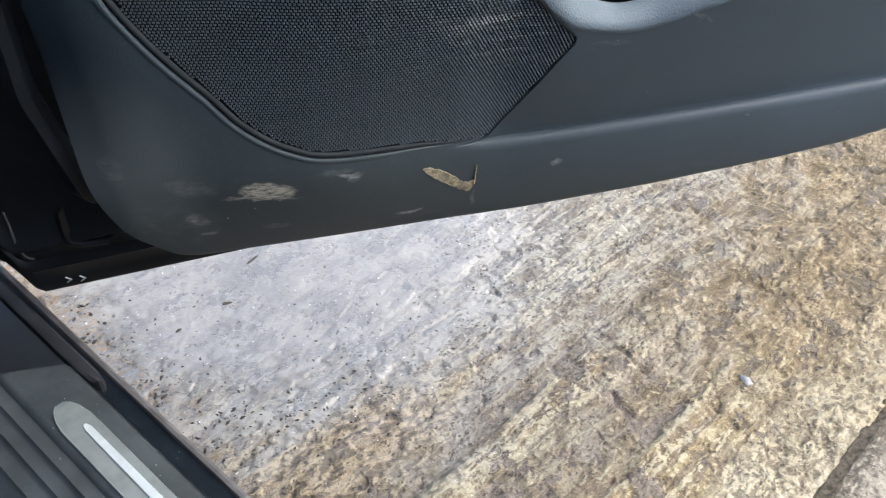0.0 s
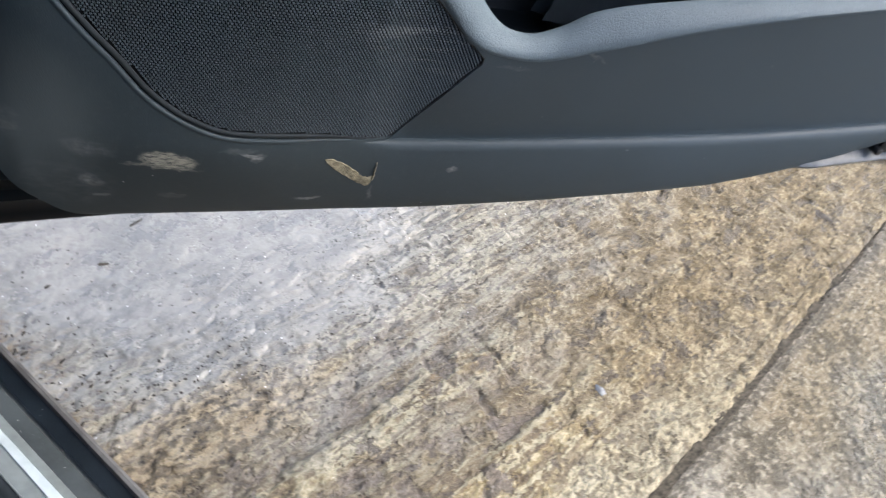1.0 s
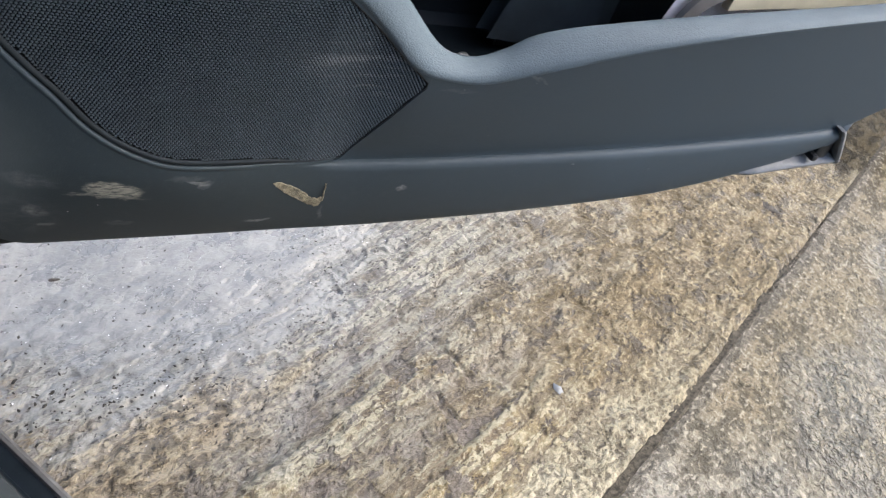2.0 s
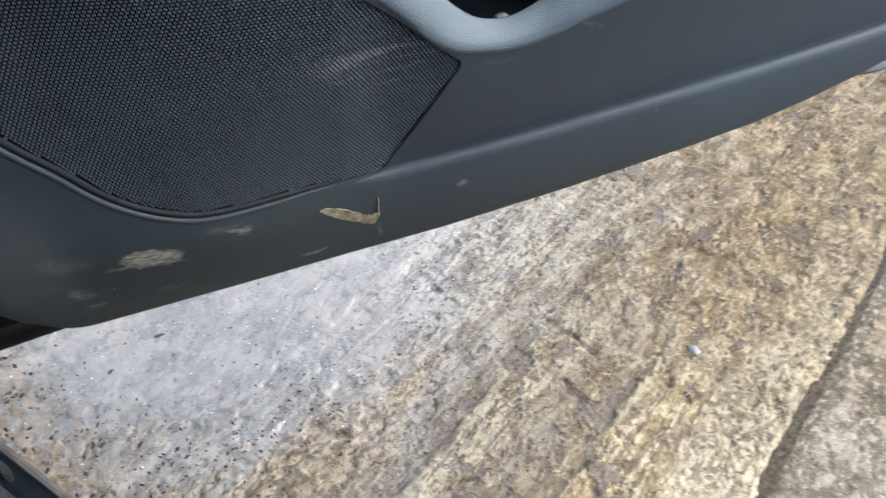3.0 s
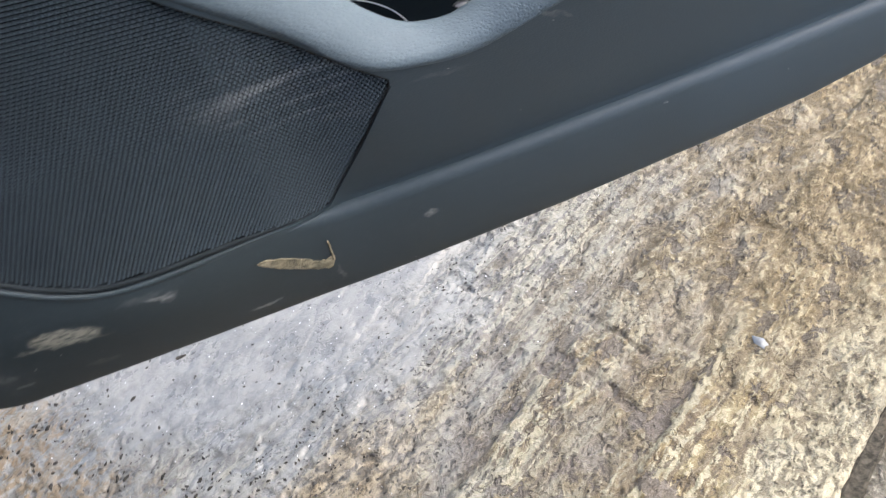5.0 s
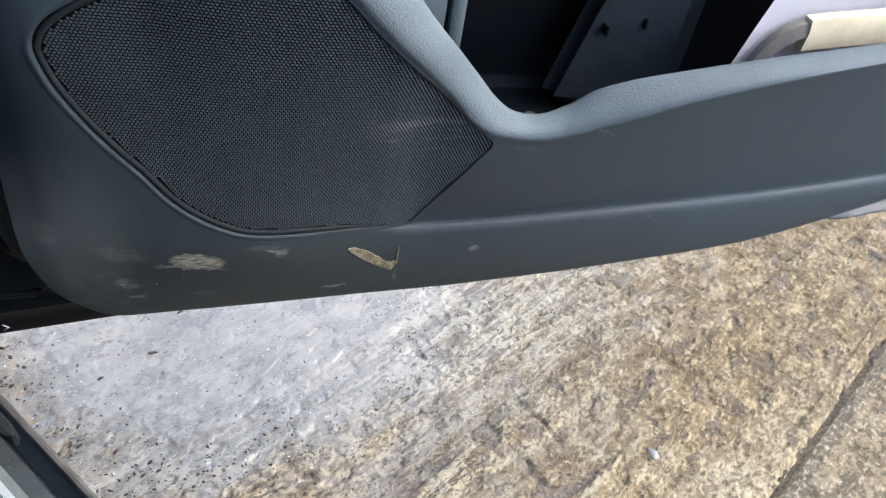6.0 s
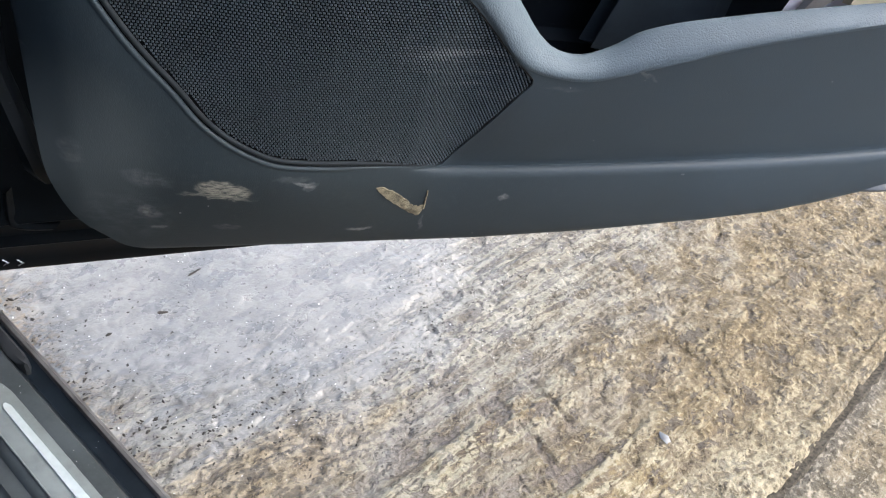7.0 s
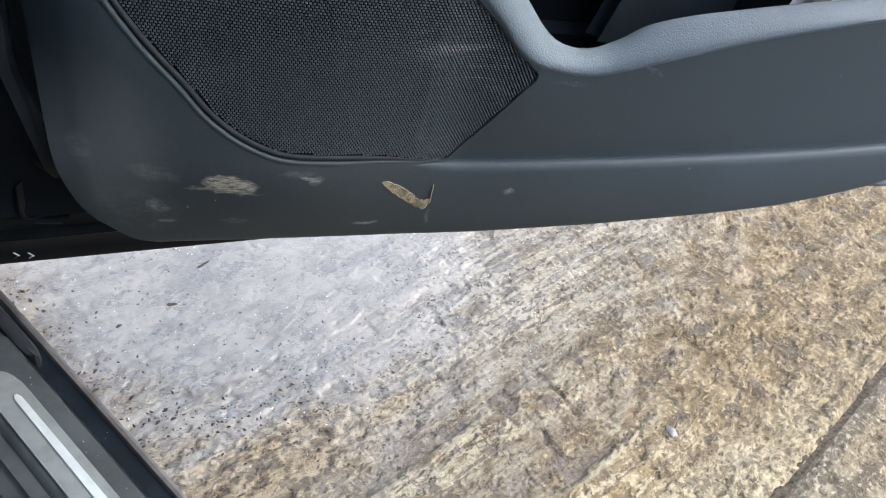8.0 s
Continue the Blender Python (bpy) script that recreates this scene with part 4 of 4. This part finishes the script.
part("scraped_flake", flake, FLAKE, door, "pale scraped flake of plastic")
splinter = []
for x, z, r in ((0.3985, 0.562, 0.0010), (0.3988, 0.569, 0.0008), (0.3986, 0.576, 0.0006), (0.3990, 0.582, 0.0006), (0.3986, 0.587, 0.0004)):
    y = face_y(x, z) - 0.0008
    splinter.append([(x + r * math.cos(a), y + r * math.sin(a), z) for a in (0, 1.57, 3.14, 4.71)])
part("splinter", lofted(splinter, True, True), FLAKE, door)

# ---- loose things in the pocket ----
folder = new("paper_folder")
tagged(folder, "white paper sheets in a buff card folder, in the door pocket", "papers")
sheet_bm = lofted([[(0.688, 0.032, 0.675), (0.700, 0.032, 0.765), (0.711, 0.032, 0.812), (0.724, 0.033, 0.858), (0.734, 0.034, 0.898)], [(0.76, 0.036, 0.675), (0.76, 0.036, 0.765), (0.77, 0.036, 0.82), (0.775, 0.037, 0.865), (0.78, 0.038, 0.899)], [(0.97, 0.042, 0.675), (0.97, 0.042, 0.77), (0.97, 0.042, 0.83), (0.97, 0.042, 0.87), (0.97, 0.043, 0.90)]])
bmesh.ops.solidify(sheet_bm, geom=sheet_bm.faces[:], thickness=0.003)
part("paper_sheet", sheet_bm, PAPER, folder, "white paper")
fold = []
for x, z in even([(0.704, 0.740), (0.711, 0.780), (0.724, 0.805), (0.742, 0.819), (0.760, 0.824)], 26):
    fold.append([(x, 0.027, z), (x + 0.001, 0.020, z - 0.001), (x + 0.008, 0.018, z - 0.012), (x + 0.009, 0.027, z - 0.014)])
part("folded_edge", lofted(fold, True, True), FOLD, folder, "grey-beige folded edge")
card = []
for x, z in even([(0.756, 0.826), (0.80, 0.832), (0.88, 0.841), (0.98, 0.851)], 20):
    card.append([(x, 0.030, z), (x, 0.019, z - 0.0005), (x + 0.001, 0.017, z - 0.010), (x + 0.003, 0.019, z - 0.030), (x + 0.003, 0.030, z - 0.032)])
part("card_edge", lofted(card, True, True), CARD, folder, "cream card edge")
scrap = new("wrapper_scrap", None)
tagged(scrap, "small crumpled pale wrapper scrap in the door pocket", "wrapper")
crumple = bmesh.new()
bmesh.ops.create_icosphere(crumple, subdivisions=2, radius=0.0045)
for v in crumple.verts:
    k = 1 + 0.5 * noise.noise(v.co * 260)
    v.co = Vector((v.co.x * 1.5 * k, v.co.y * 0.8 * k, v.co.z * 0.6 * k)) + Vector((0.541, 0.088, 0.682))
part("crumpled_foil", crumple, FOIL, scrap)

# ---- the car's sill and front pillar ----
FORWARD, OUTWARD = Vector((-0.632, 0.775, 0)), Vector((0.775, 0.632, 0))
SILL_AT = Vector((0.17, -0.191, 0))


def along_sill(profile, stops, shear=None):
    """Rows of a profile (outward, up) carried along the sill to the given stops, the far ones slanted by shear."""
    def stop(s, r):
        return s if shear is None else s + 0.74 * (-r - 0.038) * min(1.0, max(0.0, (s - shear) / 0.12))
    return [[SILL_AT + FORWARD * stop(s, r) + OUTWARD * r + Vector((0, 0, z)) for r, z in profile] for s in stops]


stops = list(np.linspace(-1.3, 0.50, 37))
part("rocker_panel", lofted(along_sill([(-0.05, 0.17), (-0.03, 0.20), (-0.016, 0.30), (-0.006, 0.37), (-0.0005, 0.392), (0.0, 0.398), (-0.003, 0.401), (-0.006, 0.400), (-0.0075, 0.394), (-0.02, 0.385)], stops)), ROCKER, car, "dusty grey rocker edge")
part("sill_channel", lofted(along_sill([(-0.006, 0.380), (-0.007, 0.395), (-0.014, 0.3955), (-0.022, 0.399), (-0.0270, 0.412), (-0.030, 0.405)], stops)), CHANNEL, car, "glossy blue-black sill channel")
part("sill_trim", lofted(along_sill([(-0.026, 0.400), (-0.0275, 0.414), (-0.030, 0.4195), (-0.036, 0.4215), (-0.045, 0.4225), (-0.074, 0.4225), (-0.078, 0.421), (-0.081, 0.416), (-0.084, 0.4155), (-0.092, 0.4165), (-0.0945, 0.412), (-0.097, 0.411),
                                    (-0.106, 0.4115), (-0.109, 0.406), (-0.112, 0.405), (-0.122, 0.4045), (-0.126, 0.398), (-0.150, 0.390), (-0.20, 0.34)], [s for s in stops if s < 0.2] + [0.215, 0.224, 0.229], 0.10)), SILL, car, "dusty ribbed grey sill trim")
plate_rows = []
for s in [0.186, 0.1845, 0.180, 0.172, 0.160] + list(np.linspace(0.14, -1.0, 24)):
    w = 0.0145 * math.sqrt(max(0.04, 1 - max(0.0, (s - 0.155) / 0.032) ** 2))
    mid = -0.0585
    plate_rows.append([SILL_AT + FORWARD * s + OUTWARD * (mid + w * k) + Vector((0, 0, 0.4225 + h)) for k, h in ((1.0, -0.001), (0.96, 0.0014), (0.90, 0.0018), (-0.90, 0.0018), (-0.93, 0.0028), (-0.98, 0.0028), (-1.0, -0.001))])
plate = part("scuff_plate", lofted(plate_rows), PLATE, car, "dull silver scuff plate")
strip_rows = []
for s in [0.150, 0.1485, 0.145] + list(np.linspace(0.13, -0.95, 20)):
    w = 0.0046 * min(1.0, 0.35 + (0.150 - s) / 0.006) * min(1.0, 0.72 + (0.15 - s) * 1.2)
    strip_rows.append([SILL_AT + FORWARD * s + OUTWARD * (-0.0555 + w * k) + Vector((0, 0, 0.4250 + h)) for k, h in ((1.0, -0.001), (0.85, 0.0012), (-0.85, 0.0012), (-1.0, -0.001))])
part("bright_strip", lofted(strip_rows), STRIP, plate, "bright silver strip")
part("kick_panel", lofted(along_sill([(-0.028, 0.40), (-0.030, 0.417), (-0.045, 0.4190), (-0.076, 0.4180), (-0.110, 0.4090), (-0.150, 0.4000), (-0.19, 0.43), (-0.21, 0.70)], [0.224, 0.226, 0.24, 0.30, 0.42], 0.10)), KICK, car, "glossy black kick panel")
tongue = []
for s in (0.188, 0.190, 0.196, 0.206, 0.24, 0.28, 0.33, 0.38, 0.44):
    w = 0.0075 * min(1.0, 0.25 + (s - 0.188) / 0.014)
    tongue.append([SILL_AT + FORWARD * s + OUTWARD * (-0.0195 + w * k) + Vector((0, 0, 0.401 + h)) for k, h in ((1.0, -0.004), (0.92, 0.006), (0.5, 0.0125), (-0.3, 0.0145), (-0.9, 0.0125), (-1.0, -0.004))])
part("seal_tongue", lofted(tongue, True, True), TONGUE, car, "dark grey rubber seal end")
part("cabin_floor", lofted(along_sill([(-0.19, 0.345), (-0.30, 0.33), (-0.8, 0.33), (-1.5, 0.36)], list(np.linspace(-1.3, 0.6, 12)))), SILL, car, "dark cabin floor")
pillar = lofted(along_sill([(-0.015, 0.20), (-0.004, 0.36), (-0.006, 0.42), (-0.015, 0.46), (-0.02, 0.60), (-0.02, 1.06), (-0.16, 1.06), (-0.17, 0.20)], [0.43, 0.44, 0.50, 0.60]), True, True)
# unseen cabin bodies, added to block light from the front of the trim
part("shade_dashboard", lofted(along_sill([(-0.10, 0.45), (-0.08, 0.70), (-0.10, 0.92), (-0.20, 0.98), (-1.30, 0.98), (-1.36, 0.45)], [0.22, 0.26, 0.45, 0.80])), POCKET, car)
part("shade_roof", lofted(along_sill([(-0.20, 1.42), (-0.17, 1.44), (-0.20, 1.47), (-0.7, 1.52), (-1.25, 1.47), (-1.25, 1.44), (-0.7, 1.47)], [-1.6, -1.2, -0.6, 0.0, 0.10]), True, True), POCKET, car)
part("shade_cabin_front", lofted(along_sill([(-0.10, 0.95), (-0.16, 1.20), (-0.20, 1.45)], [0.10, 0.12]) + along_sill([(-1.38, 0.95), (-1.32, 1.20), (-1.26, 1.46)], [0.12, 0.10])), POCKET, car)
part("shade_cabin_side", lofted(along_sill([(-1.38, 0.33), (-1.42, 0.7), (-1.40, 1.0), (-1.26, 1.455), (-1.29, 1.47), (-1.45, 1.0), (-1.46, 0.33)], [-1.6, -0.6, 0.8])), POCKET, car)
part("shade_seat_back", lofted(along_sill([(-0.12, 0.40), (-0.10, 0.60), (-0.14, 1.10), (-0.30, 1.22), (-0.50, 1.22), (-0.62, 1.08), (-0.64, 0.40)], [-1.15, -1.12, -0.98, -0.95]), True, True), POCKET, car)
part("front_pillar", pillar, SHELL, car, "glossy black front pillar")
# floor pan and wheels that carry the car
part("floor_pan", lofted(along_sill([(-0.03, 0.20), (-0.05, 0.17), (-0.12, 0.16), (-1.30, 0.16), (-1.40, 0.20), (-1.40, 0.33), (-0.10, 0.33)], [-1.6, -1.5, 0.95, 1.0]), True, True), POCKET, car)


def wheel(s, r):
    """A road wheel standing on the ground at a stop along the sill."""
    ring = []
    for k in range(33):
        a = 2 * math.pi * k / 32
        mid = SILL_AT + FORWARD * (s + 0) + OUTWARD * r + Vector((0, 0, 0.310))
        row = []
        for radius, out in ((0.19, -0.09), (0.27, -0.10), (0.300, -0.085), (0.310, -0.06), (0.310, 0.06), (0.300, 0.085), (0.27, 0.10), (0.19, 0.09)):
            row.append(mid + FORWARD * radius * math.cos(a) + OUTWARD * out + Vector((0, 0, radius * math.sin(a))))
        ring.append(row)
    tyre = part("tyre", lofted(ring), RUBBER, car, "black rubber tyre")
    rim_disc = []
    for k in range(33):
        a = 2 * math.pi * k / 32
        rim_disc.append([mid + FORWARD * radius * math.cos(a) + OUTWARD * out + Vector((0, 0, radius * math.sin(a))) for radius, out in ((0.20, -0.085), (0.195, 0.085), (0.18, 0.07), (0.05, 0.06), (0.001, 0.065))])
    part("rim", lofted(rim_disc), STEEL, tyre, "grey steel rim")


for s, r in ((1.05, -0.16), (1.05, -1.28), (-1.55, -0.16), (-1.55, -1.28)):
    wheel(s, r)
hinge = block((-0.14, 0.115, 0.56), (-0.08, 0.150, 0.615), 0.006)
part("hinge", hinge, SHELL, car)

# ---- litter on the ground ----
def flat_leaf(name, ax, ay, bx, by, width, material, label, seed):
    """A soaked leaf lying flat on the slab's relief from one end to the other, with a ragged outline."""
    rnd = random.Random(seed)
    a, b = Vector((ax, ay, 0)), Vector((bx, by, 0))
    side = Vector((-(b - a).y, (b - a).x, 0)).normalized()
    rows = []
    for k in range(19):
        t = k / 18
        body = (1.0 - 0.45 * t) * math.sqrt(max(0.06, 1 - (2 * t - 1) ** 4))
        row = []
        for o in (1, 0.8, 0.3, -0.3, -0.8, -1):
            w = width * body * (rnd.uniform(0.7, 1.15) if abs(o) > 0.5 else 1.0)
            at = a.lerp(b, t) + side * (w * o + width * 0.15 * math.sin(t * 3 + seed))
            u, v = at.x * JOIN[0] + at.y * JOIN[1], -at.x * JOIN[1] + at.y * JOIN[0]
            at.z = float(slab_height(np.array(u), np.array(v), False)) + (0.0011 if abs(o) < 1 else 0.0002)
            row.append(at)
        rows.append(row)
    ob = part(name, lofted(rows), material, None)
    return tagged(ob, label, "leaf", group="litter on the ground")


flat_leaf("soaked_leaf", 1.752, 0.560, 1.786, 0.520, 0.016, LEAF, "dark curled leaf on wet concrete", 3)
flat_leaf("soaked_leaf", 0.077, 0.387, 0.095, 0.386, 0.004, LEAF, "small dark leaf scrap on wet concrete", 4)
flat_leaf("straw", 0.122, 0.477, 0.142, 0.497, 0.0030, STRAW, "dark broken straw on wet concrete", 7)


def stone(bm, at, r, rnd, flat=0.5):
    """A small angular stone, half sunk where it lies."""
    turn = rnd.uniform(0, math.pi)
    c, d = math.cos(turn), math.sin(turn)
    vs = []
    for x, y, z in ((1, 0, 0), (0.3, 0.8, 0), (-0.7, 0.6, 0), (-1, -0.3, 0), (-0.1, -0.8, 0), (0.8, -0.6, 0), (0.2, 0.1, 1)):
        k = r * rnd.uniform(0.65, 1.25)
        x, y = x * 1.15 * k, y * 0.80 * k
        vs.append(bm.verts.new((at.x + x * c - y * d, at.y + x * d + y * c, at.z - 0.0004 + z * k * flat)))
    for i in range(6):
        bm.faces.new((vs[i], vs[(i + 1) % 6], vs[6]))


def on_slab(x, y):
    u, v = x * JOIN[0] + y * JOIN[1], -x * JOIN[1] + y * JOIN[0]
    return Vector((x, y, float(slab_height(np.array(u), np.array(v), False))))


rnd = random.Random(12)
grit_bm = bmesh.new()
for x0, y0, x1, y1, wide, count, size in ((-0.19, 0.40, 0.05, 0.09, 0.050, 170, 0.0030), (0.05, 0.11, 0.34, 0.17, 0.040, 190, 0.0021), (-0.10, 0.44, 0.34, 0.30, 0.085, 130, 0.0017), (0.30, 0.20, 0.62, 0.42, 0.075, 150, 0.0017)):
    for _ in range(count):
        t, o = rnd.random(), rnd.gauss(0, wide)
        run = Vector((x1 - x0, y1 - y0))
        side = Vector((-run.y, run.x)).normalized()
        stone(grit_bm, on_slab(x0 + run.x * t + side.x * o, y0 + run.y * t + side.y * o), size * rnd.choice((0.7, 1.0, 1.3, 1.8)), rnd)
tagged(part("grit", grit_bm, STRAW, None), "dark wet grit scattered over the puddled concrete", "grit", kind="stuff")
pebble_bm = bmesh.new()
stone(pebble_bm, on_slab(0.928, 0.076) + Vector((0, 0, 0.001)), 0.012, random.Random(5), 0.7)
tagged(part("pebble", pebble_bm, FOIL, None), "small grey glossy pebble on wet concrete", "pebble")
